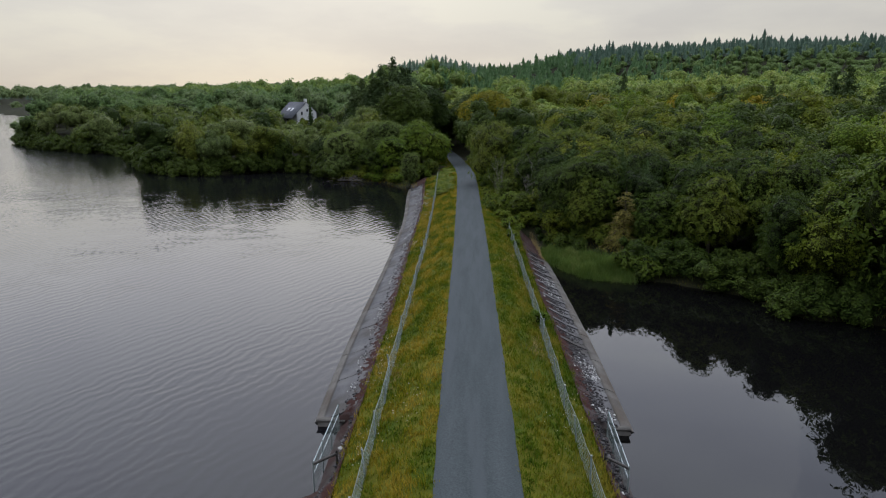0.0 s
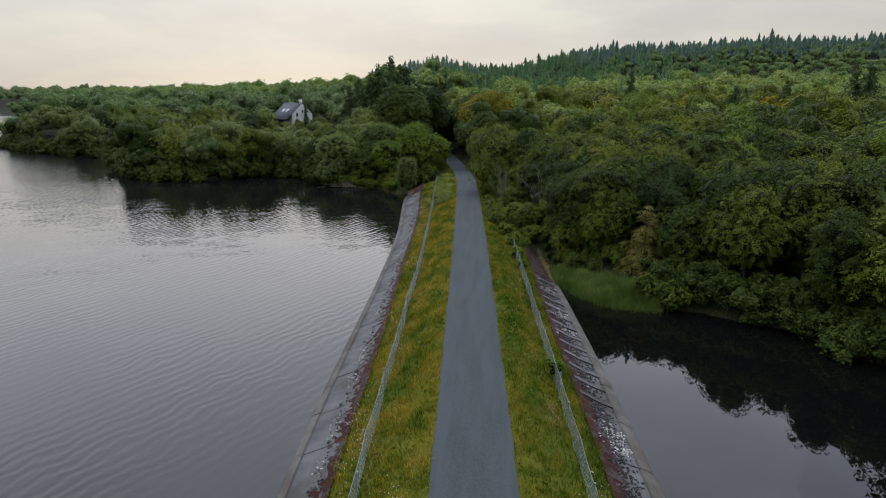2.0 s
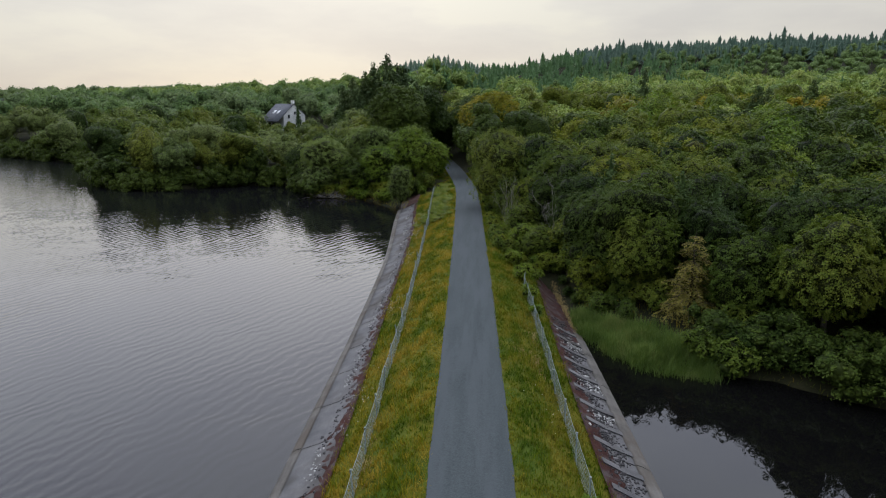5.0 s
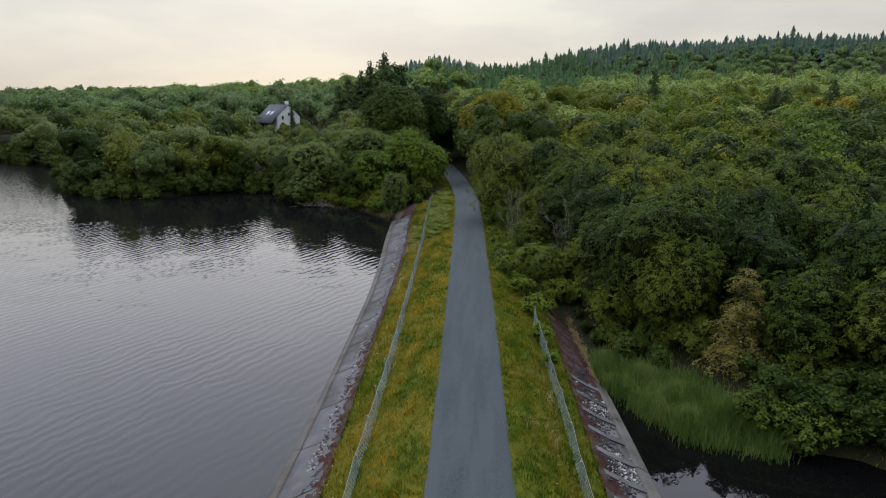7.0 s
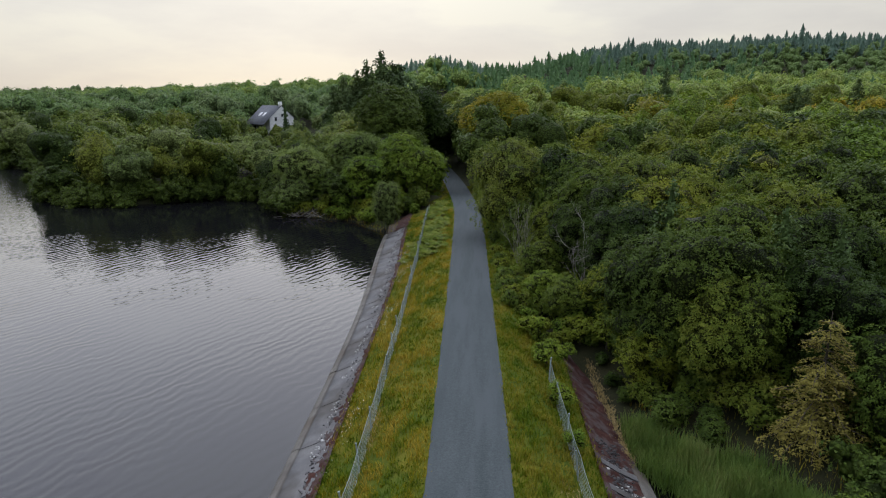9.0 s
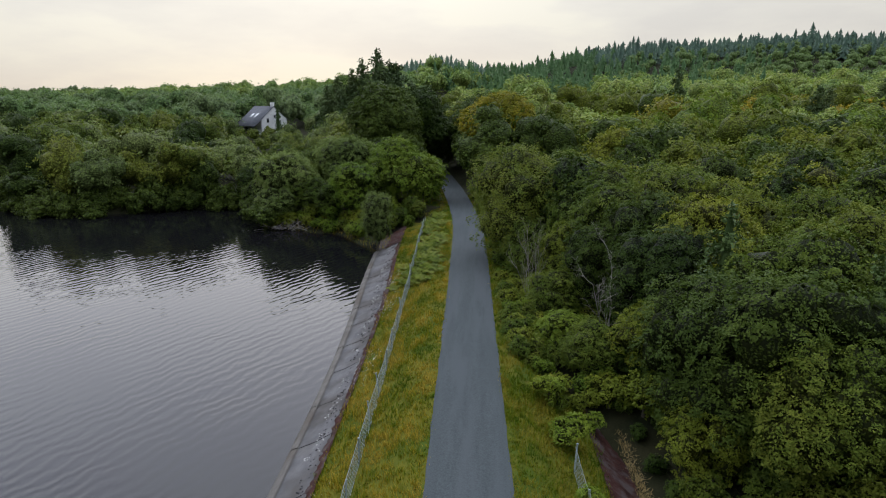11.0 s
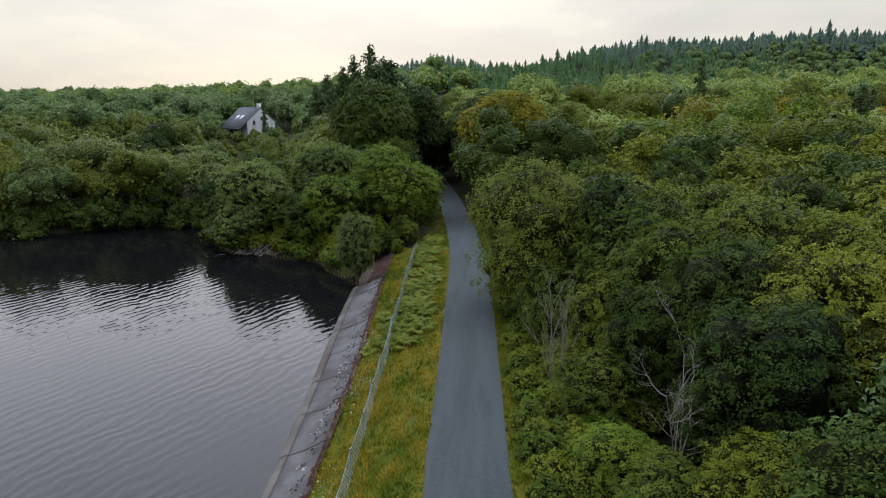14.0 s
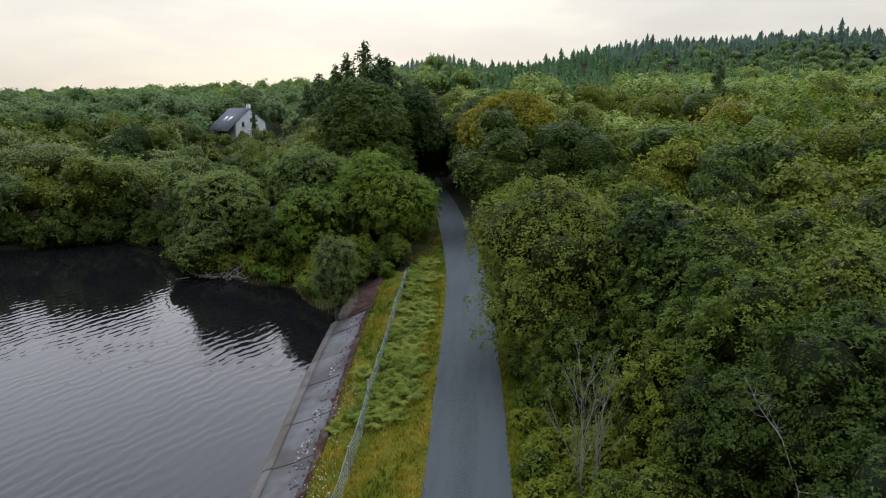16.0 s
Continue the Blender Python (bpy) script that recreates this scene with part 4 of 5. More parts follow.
# low growth along the shores and the wooded side of the road
for x, y in scatter(-36, 34, 40, 128, 1.45, lambda x, y: -32 < x < 18 and off_road(x, y) > (2.35 if x > road_x(y) else 3.4), .1):
    d = min(inland(np.array([x]), np.array([y]), LEFT_LAKE)[0], inland(np.array([x]), np.array([y]), RIGHT_LAKE)[0])
    hedge = 2.35 + max(0, 73 - y) * .4 < x - road_x(y) < 6.2 and 67.5 < y < 75
    thick = 7.3 + max(0, 66 - y) * .3 < x < (19 if y < 74 else 14) and y < 82 and d > .1 and not in_reeds(x, y, .01) and math.hypot(x - 13.6, y - 58) > 2.5
    if ((d < 2.6 and not (x > -13.5 and x < 17.5)) or thick or (2.5 < x < 10 and 69.5 < y < 86 and x - road_x(y) > 4) or hedge or (x < -14 and 105 < y < 116)) and not (x < 0 and x > fence_l(y) - 1.6 and y < 116) and not (d > 2.6 and not hedge and not thick and RNG.random() < .05):
        put_tree(BUSH[(0, 3, 3)[int(RNG.integers(0, 3))] if thick else int(RNG.integers(0, 3))], x, y, RNG.uniform(.55, 1.1) * (.8 if hedge or math.hypot(x - 7.3, y - 76.5) < 2.5 else 1.2), "low leafy shrub by the water" if not hedge else "low bramble-like shrub beside the road", name="shrub", category="shrub", reach=.1, z=max(ground_at(x, y), dam_z(x, y, 1)) if hedge and y < 112 else None)

for x, y in ((6.7, 68.6), (7.0, 66.4), (6.3, 70.4), (7.3, 64.6), (5.6, 71.6)):
    put_tree(BUSH[3 if y < 69 else 0], x, y, RNG.uniform(.5, .75), "low leafy shrub at the foot of the bank", name="shrub", category="shrub", reach=.1)
for y in np.arange(74, 128, .95):
    for off in (2.75, 3.7, 4.7):
        x = float(road_x(y)) + off + RNG.uniform(-.35, .35)
        g = max(ground_at(x, y), dam_z(x, y, 1) if y < 112 else -9)
        put_tree(BUSH[(0, 2, 0, 1)[int(RNG.integers(0, 4))]], x, y + RNG.uniform(-.4, .4), RNG.uniform(.6, .85) + (off - 2.75) * .12, "low bramble-like shrub beside the road", name="shrub", category="shrub", reach=.1, z=g)

# woods farther off, joined
def wood(name, places, kinds, mat, label, smin, smax, grain=4, sink=0.0):
    leaves, inner = [], []
    if len(places) == 0:
        return None
    for x, y in places:
        v, f, *cut = kinds[int(RNG.integers(0, len(kinds)))]
        a, s = RNG.uniform(0, 6.28), RNG.uniform(smin, smax)
        c, n = math.cos(a) * s, math.sin(a) * s
        w = np.stack([v[:, 0] * c - v[:, 1] * n, v[:, 0] * n + v[:, 1] * c, v[:, 2] * s * RNG.uniform(.78, 1.22)], 1) + (x, y, ground_at(x, y) - sink)
        k = cut[0] if cut else len(f)
        leaves.append((w[:3 * k] if cut else w, f[:k]))
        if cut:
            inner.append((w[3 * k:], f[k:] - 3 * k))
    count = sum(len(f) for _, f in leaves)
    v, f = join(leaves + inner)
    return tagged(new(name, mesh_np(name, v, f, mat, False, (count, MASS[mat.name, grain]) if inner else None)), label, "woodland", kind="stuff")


r1 = np.random.default_rng(3)
MIDA = [crown(r1, rr, .3, hh, 170, 6, .2, 7, 0, (7, 5), 1.4, (.28, .48), (.3, .66)) for rr, hh in ((3.9, 7.6), (3.5, 8.4), (4.3, 7.2), (3.2, 7.0), (4.6, 8.2), (3.7, 7.8))]
MIDB = [crown(r1, rr, .3, hh, 100, 5, .29, 6, 0, (6, 4), 1.2, (.3, .5), (.3, .62)) for rr, hh in ((3.9, 7.6), (3.5, 8.4), (4.3, 7.2), (4.6, 8.2), (3.7, 7.8))]
LOWA = [crown(r1, 3.6, .0, 6.5, 70, 5, .26, 6, 0, (6, 4), 1.3) for _ in range(4)]
FARA = [crown(r1, 4.6, .5, 7.8, 40, 4, .46, 4, 0, (6, 4), 1.1, (.32, .5), (.3, .6)) for _ in range(4)]


def ragged(rng, height, rad):
    """A far conifer: tiers with loose sprays that break its outline."""
    n = 44
    t = rng.uniform(.05, .86, n)
    an = rng.uniform(0, 6.28, n)
    ro = rad * (1 - t) ** .62 * rng.uniform(.7, 1.12, n) + .05
    p = np.stack([np.cos(an) * ro, np.sin(an) * ro, height * t], 1)
    return join([skirts(rng, height, rad * .9, 7, 4), leaf_quads(p, unit(np.stack([np.cos(an), np.sin(an), np.full(n, .8)], 1) + rng.normal(size=(n, 3)) * .3), .72, rng, 2.0)])


CONA = [ragged(r1, hh, rr) for hh, rr in ((15, 4.4), (13, 5.4), (12, 5.0), (15.5, 4.2), (11, 5.6), (14, 4.6), (10.5, 5.2), (9.5, 5.6))]
CONS = [ragged(r1, 9 + k * .5, 2.7) for k in range(4)]
FAR_NEAR = np.array(FAR_NEAR)
pick = RNG.random(len(FAR_NEAR))
sight = np.abs(FAR_NEAR[:, 0] - HOUSE[0] * (FAR_NEAR[:, 1] - 48) / (HOUSE[1] - 48)) < 4.5
wood("woodland", FAR_NEAR[sight], MIDA, M_WILLOW, "lower grey-green trees on the shore below the house", .98, 1.14)
pick = np.where(sight, 9, pick)
for lo, hi, mt, word in ((0, .3, M_WILLOW, "grey-green"), (.3, .75, M_LEAFD, "dark green"), (.75, 1, M_LEAFB, "green")):
    wood("woodland", FAR_NEAR[(pick >= lo) & (pick < hi) & (FAR_NEAR[:, 0] < 0)], MIDA, {M_LEAFB: M_LEAF}.get(mt, mt), word + " broadleaf trees along the far shore", .88, 1.16)
    wood("woodland", FAR_NEAR[(pick >= lo) & (pick < hi) & (FAR_NEAR[:, 0] > 0)], MIDA, {M_WILLOW: M_OLIVE}.get(mt, mt), word + " broadleaf trees beyond the pond", 1.2, 1.5)
p = scatter(-175, -26, 108, 235, 1.9, lambda x, y: inland(np.array([x]), np.array([y]), LEFT_LAKE)[0] < 4.0, -1.0)
wood("shore_shrubs", p, LOWA, M_LEAFD, "low green growth overhanging the far shore", .42, .7, 4, .5)
p = scatter(13.8, 60, 20, 58, 1.5, lambda x, y: inland(np.array([x]), np.array([y]), RIGHT_LAKE)[0] < 4, -.3)
wood("shore_shrubs", p, LOWA, M_LEAFD, "low green growth overhanging the still water", .32, .56, 4, .4)
p = scatter(32, 78, -40, 44, 5.5, lambda x, y: x - 45 < (40 - y) * .3)
wood("woodland", p, MIDB, M_LEAFD, "trees across the still water, seen in its mirror", .9, 1.3)


# Lane along the camera's line of view, kept low so the house shows
def in_house_view(x, y):
    return abs(x - HOUSE[0] * (y - 30) / (HOUSE[1] - 30)) < (9.5 if y > 175 else 4.5) and HOUSE[1] - 82 < y < HOUSE[1] + 8


p = scatter(-250, 190, 134, 300, 7.4, lambda x, y: in_view(x, y, 12) and off_road(x, y) > 4.5 and free(x, y, 1) and not in_house_view(x, y) and not (-25 < x < 0 and y < 154))
k = RNG.random(len(p)) + wave(p[:, 0], p[:, 1], .045) * .18
for lo, hi, mt, word in ((-1, .3, M_LEAF, "mid-green"), (.3, .5, M_OLIVE, "olive"), (.5, .64, M_LEAFD, "dark green"), (.64, .82, M_WILLOW, "grey-green"), (.82, 2, M_LEAFB, "bright green")):
    part = p[(k >= lo) & (k < hi)]
    west = part[(part[:, 1] < 205) & (part[:, 0] < -14)]
    east = part[(part[:, 1] < 205) & (part[:, 0] >= -14)]
    wood("woodland", west, MIDA, {M_OLIVE: M_WILLOW, M_LEAFB: M_LEAF}.get(mt, mt), word + " broadleaf canopy above the lake", .85, 1.4)
    gold = (east[:, 0] > 24) & (RNG.random(len(east)) < .25)
    wood("woodland", east[gold], MIDA, M_GOLD, word + " and yellowing broadleaf trees", .85, 1.4)
    east = east[~gold]
    wood("woodland", east, MIDA, {M_LEAF: M_LEAFB, M_LEAFD: M_LEAF, M_WILLOW: M_HILL, M_LEAFB: M_OLIVE}.get(mt, mt), word + " broadleaf canopy beyond the dam", .85, 1.5)
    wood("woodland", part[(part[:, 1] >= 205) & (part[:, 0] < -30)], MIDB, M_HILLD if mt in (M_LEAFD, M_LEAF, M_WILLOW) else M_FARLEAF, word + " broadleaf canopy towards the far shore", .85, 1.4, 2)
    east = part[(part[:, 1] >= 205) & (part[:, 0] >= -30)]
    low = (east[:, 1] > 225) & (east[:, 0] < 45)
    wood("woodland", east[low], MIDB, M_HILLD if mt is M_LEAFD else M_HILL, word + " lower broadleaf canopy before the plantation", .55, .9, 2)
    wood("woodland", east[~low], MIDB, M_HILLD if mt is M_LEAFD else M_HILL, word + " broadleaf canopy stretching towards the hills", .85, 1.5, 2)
p = scatter(HOUSE[0] - 16, HOUSE[0] + 40, HOUSE[1] - 82, HOUSE[1] + 12, 4.2, lambda x, y: in_house_view(x, y) and abs(x - HOUSE[0]) + abs(y - HOUSE[1]) > 11)
wood("shrubbery", p, MIDA, M_LEAF, "low shrubs below the white house", .3, .48)
p = scatter(-420, 380, 300, 480, 10, lambda x, y: in_view(x, y, 12) and x < -66 + (400 - y) * .8)
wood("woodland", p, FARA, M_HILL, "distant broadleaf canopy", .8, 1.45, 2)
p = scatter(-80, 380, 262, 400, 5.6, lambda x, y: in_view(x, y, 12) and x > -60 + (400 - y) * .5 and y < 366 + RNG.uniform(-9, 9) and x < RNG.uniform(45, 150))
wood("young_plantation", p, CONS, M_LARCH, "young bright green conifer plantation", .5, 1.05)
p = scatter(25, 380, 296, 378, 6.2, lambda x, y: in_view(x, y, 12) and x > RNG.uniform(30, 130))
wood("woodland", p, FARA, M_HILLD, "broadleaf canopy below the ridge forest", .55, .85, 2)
def hilly(x, y):
    return in_view(x, y, 12) and x > 24 - (y - 368) * .3 and noise.noise((x * .05, y * .05, 2)) > -.42


p = scatter(-30, 420, 368, 470, 5.0, hilly)
tall = np.array([noise.noise((x * .035, y * .035, 6)) + RNG.uniform(-.35, .35) for x, y in p])
west = p[:, 0] < 55
wood("conifer_forest", p[west], CONA, M_LARCH, "green conifer plantation along the ridge", .34, .58)
p, tall = p[~west], tall[~west]
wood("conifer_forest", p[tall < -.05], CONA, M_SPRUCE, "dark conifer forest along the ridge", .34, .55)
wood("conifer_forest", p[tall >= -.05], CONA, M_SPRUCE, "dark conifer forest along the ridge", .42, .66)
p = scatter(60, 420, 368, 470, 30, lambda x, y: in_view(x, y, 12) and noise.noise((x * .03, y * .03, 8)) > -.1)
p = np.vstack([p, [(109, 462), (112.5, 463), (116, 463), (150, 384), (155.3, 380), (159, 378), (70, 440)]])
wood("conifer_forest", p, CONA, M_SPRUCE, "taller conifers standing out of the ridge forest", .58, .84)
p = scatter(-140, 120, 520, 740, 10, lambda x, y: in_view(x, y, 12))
wood("conifer_forest", p, CONA, M_HAZE, "far haze-tinted conifers on the skyline", .4, .78)
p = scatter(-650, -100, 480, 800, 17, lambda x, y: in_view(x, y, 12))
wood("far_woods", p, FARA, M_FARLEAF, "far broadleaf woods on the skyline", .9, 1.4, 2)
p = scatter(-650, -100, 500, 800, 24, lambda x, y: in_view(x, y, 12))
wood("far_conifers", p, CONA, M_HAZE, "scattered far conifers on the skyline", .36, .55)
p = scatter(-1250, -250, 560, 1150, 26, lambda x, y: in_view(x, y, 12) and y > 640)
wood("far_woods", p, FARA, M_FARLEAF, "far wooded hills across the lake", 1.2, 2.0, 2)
# ---------------------------------------------------------------- bare trees
def bough(rng, a, d, ln, r, depth, out, bend=.17, fork=.55, tips=None):
    """A crooked bough that forks into thinner ones."""
    p, q = np.array(a, float), unit(np.array(d, float))
    steps = 5
    for k in range(steps):
        q = unit(q + rng.normal(size=3) * bend + (0, 0, .04))
        e = p + q * ln / steps
        out.append(tube(p, e, r * (1 - .15 * k), r * (1 - .15 * (k + 1)), 5 if depth else 3))
        p = e
        if tips is not None:
            tips.append(p)
        if depth > 0 and k > 0:
            for _ in range(int(rng.integers(1, 3))):
                bough(rng, p, q + unit(rng.normal(size=3)) * fork, ln * rng.uniform(.22, .42) * (1.15 - k * .1), r * .42, depth - 1, out, bend, fork, tips)


def bare_tree(seed, at, height, dirs, label, bend, fork, thick, leafy=0):
    rng = np.random.default_rng(seed)
    root = new("bare_tree")
    root.matrix_basis = Matrix.Translation(at)
    tagged(root, label, "tree")
    tips = []
    for dx, dy, k in dirs:
        out = []
        bough(rng, rng.normal(size=3) * (.12, .12, 0) + (0, 0, -.25), (dx, dy, 1.0), height * k, thick, 3, out, bend, fork, tips)
        child("stem", mesh_np("stem", *join(out), M_DEADWOOD, True), root)
    if leafy:
        t = np.array(tips)
        t = t[t[:, 2] > height * .35]
        t = np.repeat(t[rng.integers(0, len(t), leafy)], 3, 0)
        q = t + rng.normal(size=t.shape) * .09
        child("crown", mesh_np("crown", *leaf_quads(q, unit(rng.normal(size=q.shape) + (0, 0, .5)), .055, rng, 2.0), M_WILLOW), root, "sparse fine grey-green leaves")


bare_tree(12, (6.5, 75.9, ground_at(6.5, 75.9)), 6.2, ((.02, .1, 1.0), (-.2, -.05, .8), (.1, -.1, .85), (-.1, .2, .7)), "leafless pale dead tree with crooked boughs", .2, 1.0, .045)
bare_tree(8, (2.75, 83.2, ground_at(2.75, 83.2)), 5.5, ((0, 0, 1.0), (-.14, 0, .95), (.16, .05, .98), (-.26, -.1, .85), (.05, -.12, .9), (.22, .1, .8)), "slender half-bare birch with several pale stems", .07, .45, .03, 200)
bare_tree(9, (10.9, 70.2, ground_at(10.9, 70.2)), 5.2, ((-.1, -.2, 1.0), (.3, -.1, .9)), "small leafless shrub with grey twigs", .2, .8, .03)


def driftwood():
    rng = np.random.default_rng(4)
    out = []
    for _ in range(26):
        x = rng.uniform(-27.5, -21.5)
        y = 115.2 + abs(x + 24.5) * -.1 + rng.uniform(-.6, .8)
        d = np.array((rng.normal(), rng.normal() * .4, rng.uniform(-.1, .4)))
        bough(rng, (x, y, WATER_Z + .15), d, rng.uniform(1, 2.4), .035, 1, out)
    return tagged(new("driftwood", mesh_np("driftwood", *join(out), M_DEADWOOD)), "tangle of bleached fallen branches at the shore", "branches", kind="stuff")


driftwood()


# ---------------------------------------------------------------- fences
def fence(name, line, z_of, y0, y1, label):
    """Posts and sagging wire netting along a line."""
    root = new(name)
    root.matrix_basis = Matrix.Translation((float(line(y0)), y0, float(z_of(float(line(y0)), y0))))
    inv = root.matrix_basis.inverted()
    tagged(root, label, "fence")
    rng = np.random.default_rng(int(y1))
    post = mesh_np("post", *join([tube((0, 0, -.3), (0, 0, 1.22), .035, .033, 8), box(0, 0, 1.225, .08, .08, .02)]), M_POST, True)
    ys = np.arange(y0, y1 + .1, 2.9)
    feet = []
    for y in ys:
        x = float(line(y)) + rng.normal() * .03
        z = float(z_of(x, y))
        t = Euler((rng.normal() * .05, rng.normal() * .06, 0))
        child("post", post, root, at=inv @ Matrix.LocRotScale((x, y, z), t, None))
        feet.append(np.array((x, y, z)))
    for a, b in zip(feet, feet[1:]):
        out = []
        sag = rng.uniform(.03, .12)
        n = 15
        tops = []
        for k in range(n + 1):
            t = k / n
            f = a + (b - a) * t
            top = f + (rng.normal() * .006, 0, 1.12 - sag * 4 * t * (1 - t))
            tops.append((f + (0, 0, .03), top))
            if k < n:
                out.append(tube(f + (0, 0, .03), top, .006, .006, 3))
        for h in np.linspace(0, 1, 7):
            w = .013 if h in (0, 1) else .006
            pts = [p + (q - p) * h for p, q in tops[::5]] + [tops[-1][0] + (tops[-1][1] - tops[-1][0]) * h]
            for p, q in zip(pts, pts[1:]):
                if np.linalg.norm(q - p) > .01:
                    out.append(tube(p, q, w, w, 3))
        v, f = join(out)
        child("netting", mesh_np("netting", v - np.array(root.matrix_basis.translation), f, M_MESH), root, "sagging grey-green wire netting")
    return root


fence("fence", fence_l, lambda x, y: dam_z(x, y, -1), 12.0, 111, "wire netting fence on thin posts along the lake side")
fence("fence", fence_r, lambda x, y: dam_z(x, y, 1), 12.0, 67, "wire netting fence on thin posts along the pond side")

# shrubs that grow through the fence
for x, y, s in ((3.2, 66.0, .75), (3.42, 61.4, .6), (3.55, 57.6, .5), (3.95, 37.2, .55), (2.7, 69.5, .8)):
    plant("shrub", BUSH[1], (x, y, dam_z(x, y, 1) + .25), (s, s, s * .95), y, "small bright green shrub growing through the fence", "shrub")


# ---------------------------------------------------------------- bank: slabs, kerbs, moss, loose stone
def prism(y0, y1, pts, thick, slack=.03):
    """A slab between two y, along places across the bank, with thickness."""
    ys = np.linspace(y0 + slack, y1 - slack, max(2, int((y1 - y0) / .9) + 1))
    rows = [pts(y) for y in ys]
    m, n = len(ys), len(rows[0])
    v = [(x, y, z - d) for d in (0, thick) for y, row in zip(ys, rows) for x, z in row]
    low, f = m * n, []
    for i in range(m - 1):
        for k in range(n - 1):
            q = (i * n + k, i * n + k + 1, (i + 1) * n + k + 1, (i + 1) * n + k)
            f += [q, tuple(low + c for c in q[::-1])]
        for k in (0, n - 1):
            f.append((i * n + k, (i + 1) * n + k, low + (i + 1) * n + k, low + i * n + k))
    for i in (0, m - 1):
        f += [(i * n + k, i * n + k + 1, low + i * n + k + 1, low + i * n + k) for k in range(n - 1)]
    return np.array(v), np.array(f)


def across(side, a, b, lift, n=3):
    def pts(y):
        s = section(y, side)
        g, w = s[3][0], s[6][0]
        out = []
        for k in np.linspace(a, b, n):
            x = g + (w - g) * k
            out.append((x, dam_z(x, y, side) + lift))
        return out
    return pts


BANK = {-1: scene.objects["bank_left"], 1: scene.objects["bank_right"]}
for side, ends in ((-1, (27.3, 105)), (1, (27.3, 59))):
    rng = np.random.default_rng(side + 5)
    y = ends[0]
    while y < ends[1] - 1:
        e = min(y + rng.uniform(3.6, 4.3), ends[1])
        child("slab", mesh_np("slab", *prism(y, e, across(side, (.12 if side < 0 else .3), (.865 if side < 0 else .785), .10 + rng.uniform(0, .015)), .2), M_SLAB), BANK[side])
        child("kerb", mesh_np("kerb", *prism(y, e, across(side, .88 if side < 0 else .80, 1.08, .15 + rng.uniform(-.01, .01)), .45, .02), M_KERB), BANK[side])
        y = e


for y in np.arange(36.5, 58, 1.75):
    child("rib", mesh_np("rib", *prism(y, y + .42, across(1, .10, .82, .17), .16, .02), M_SLAB), BANK[1])


def moss_mat(name, side, y0, y1, top, low, mat, label, seed, lift=.12):
    """A ragged mat of moss and debris over the upper bank."""
    ys = np.arange(y0, y1, .22)
    rows = []
    for y in ys:
        s = section(y, side)
        g, w = s[3][0], s[6][0]
        edge = low + .16 * noise.noise((y * .45, seed, 0)) + .14 * noise.noise((y * 1.9, seed, 3)) + .08 * noise.noise((y * 5.0, seed, 5))
        row = []
        for k in np.linspace(top, max(edge, top + .05), 9):
            x = g + (w - g) * k
            h = lift + .07 * noise.noise((x * 3, y * 3, seed)) + .05 * noise.noise((x * 8, y * 8, seed))
            row.append((x, dam_z(x, y, side) + h - (.06 if k > edge - .04 else 0)))
        rows.append(row)
    me = loft(name, ys, rows, mat)
    if me.polygons[0].normal.z < 0:
        me.flip_normals()
    return tagged(new(name, me), label, "moss", kind="stuff")


moss_mat("moss", -1, 14, 62, -.02, .34, M_MOSS, "reddish brown moss and debris on the upper bank", 2.0)
moss_mat("moss", -1, 61.5, 114, -.02, .17, M_MOSS, "thin brown moss along the top of the bank", 3.0)
moss_mat("moss", -1, 105.2, 113, -.02, .6, M_MOSS, "reddish brown bare soil at the end of the bank", 5.0)
moss_mat("moss", 1, 56.5, 71, -.02, .9, M_MOSS, "deep reddish brown moss over the end of the bank", 4.0)
moss_mat("moss", 1, 14, 57, -.02, .40, M_MOSS, "reddish brown moss and rubble on the bank", 7.0)


def chunk(rng):
    """A small broken stone."""
    v = np.array([(x, y, z) for z in (-.5, .5) for y in (-.5, .5) for x in (-.5, .5)]) * rng.uniform(.6, 1.0, (8, 3))
    f = np.array([(0, 2, 3, 1), (4, 5, 7, 6), (0, 1, 5, 4), (2, 6, 7, 3), (0, 4, 6, 2), (1, 3, 7, 5)])
    return v, f


def place_chunk(rng, v, x, y, z, s, flat=.4, lie=.3):
    m = np.array(Euler((rng.normal() * lie, rng.normal() * lie, rng.uniform(0, 6.28))).to_matrix())
    return (v * (s, s * rng.uniform(.5, 1), s * flat)) @ m.T + (x, y, z)


STONES = [mesh_np("stone", *chunk(np.random.default_rng(k)), M_STONE if k < 6 else M_PALE) for k in range(9)]
rng = np.random.default_rng(12)
for side, y0, y1, count in ((-1, 15, 62, 70), (1, 15, 58, 150)):
    for _ in range(count):
        y = rng.uniform(y0, y1)
        s = section(y, side)
        g, w = s[3][0], s[6][0]
        k = min(max(rng.normal(.36 if side < 0 else .42, .05 if side < 0 else .13), .03), .72)
        x = g + (w - g) * k
        sz = rng.uniform(.10, .24)
        ob = child("stone", STONES[int(rng.integers(0, 9 if rng.random() < (.12 if side < 0 else .4) else 6))], BANK[side])
        ob.matrix_basis = Matrix.LocRotScale((x, y, dam_z(x, y, side) + .13), Euler((rng.normal() * .25, rng.normal() * .25, rng.uniform(0, 6.28))), (sz, sz * rng.uniform(.5, 1), sz * .4))
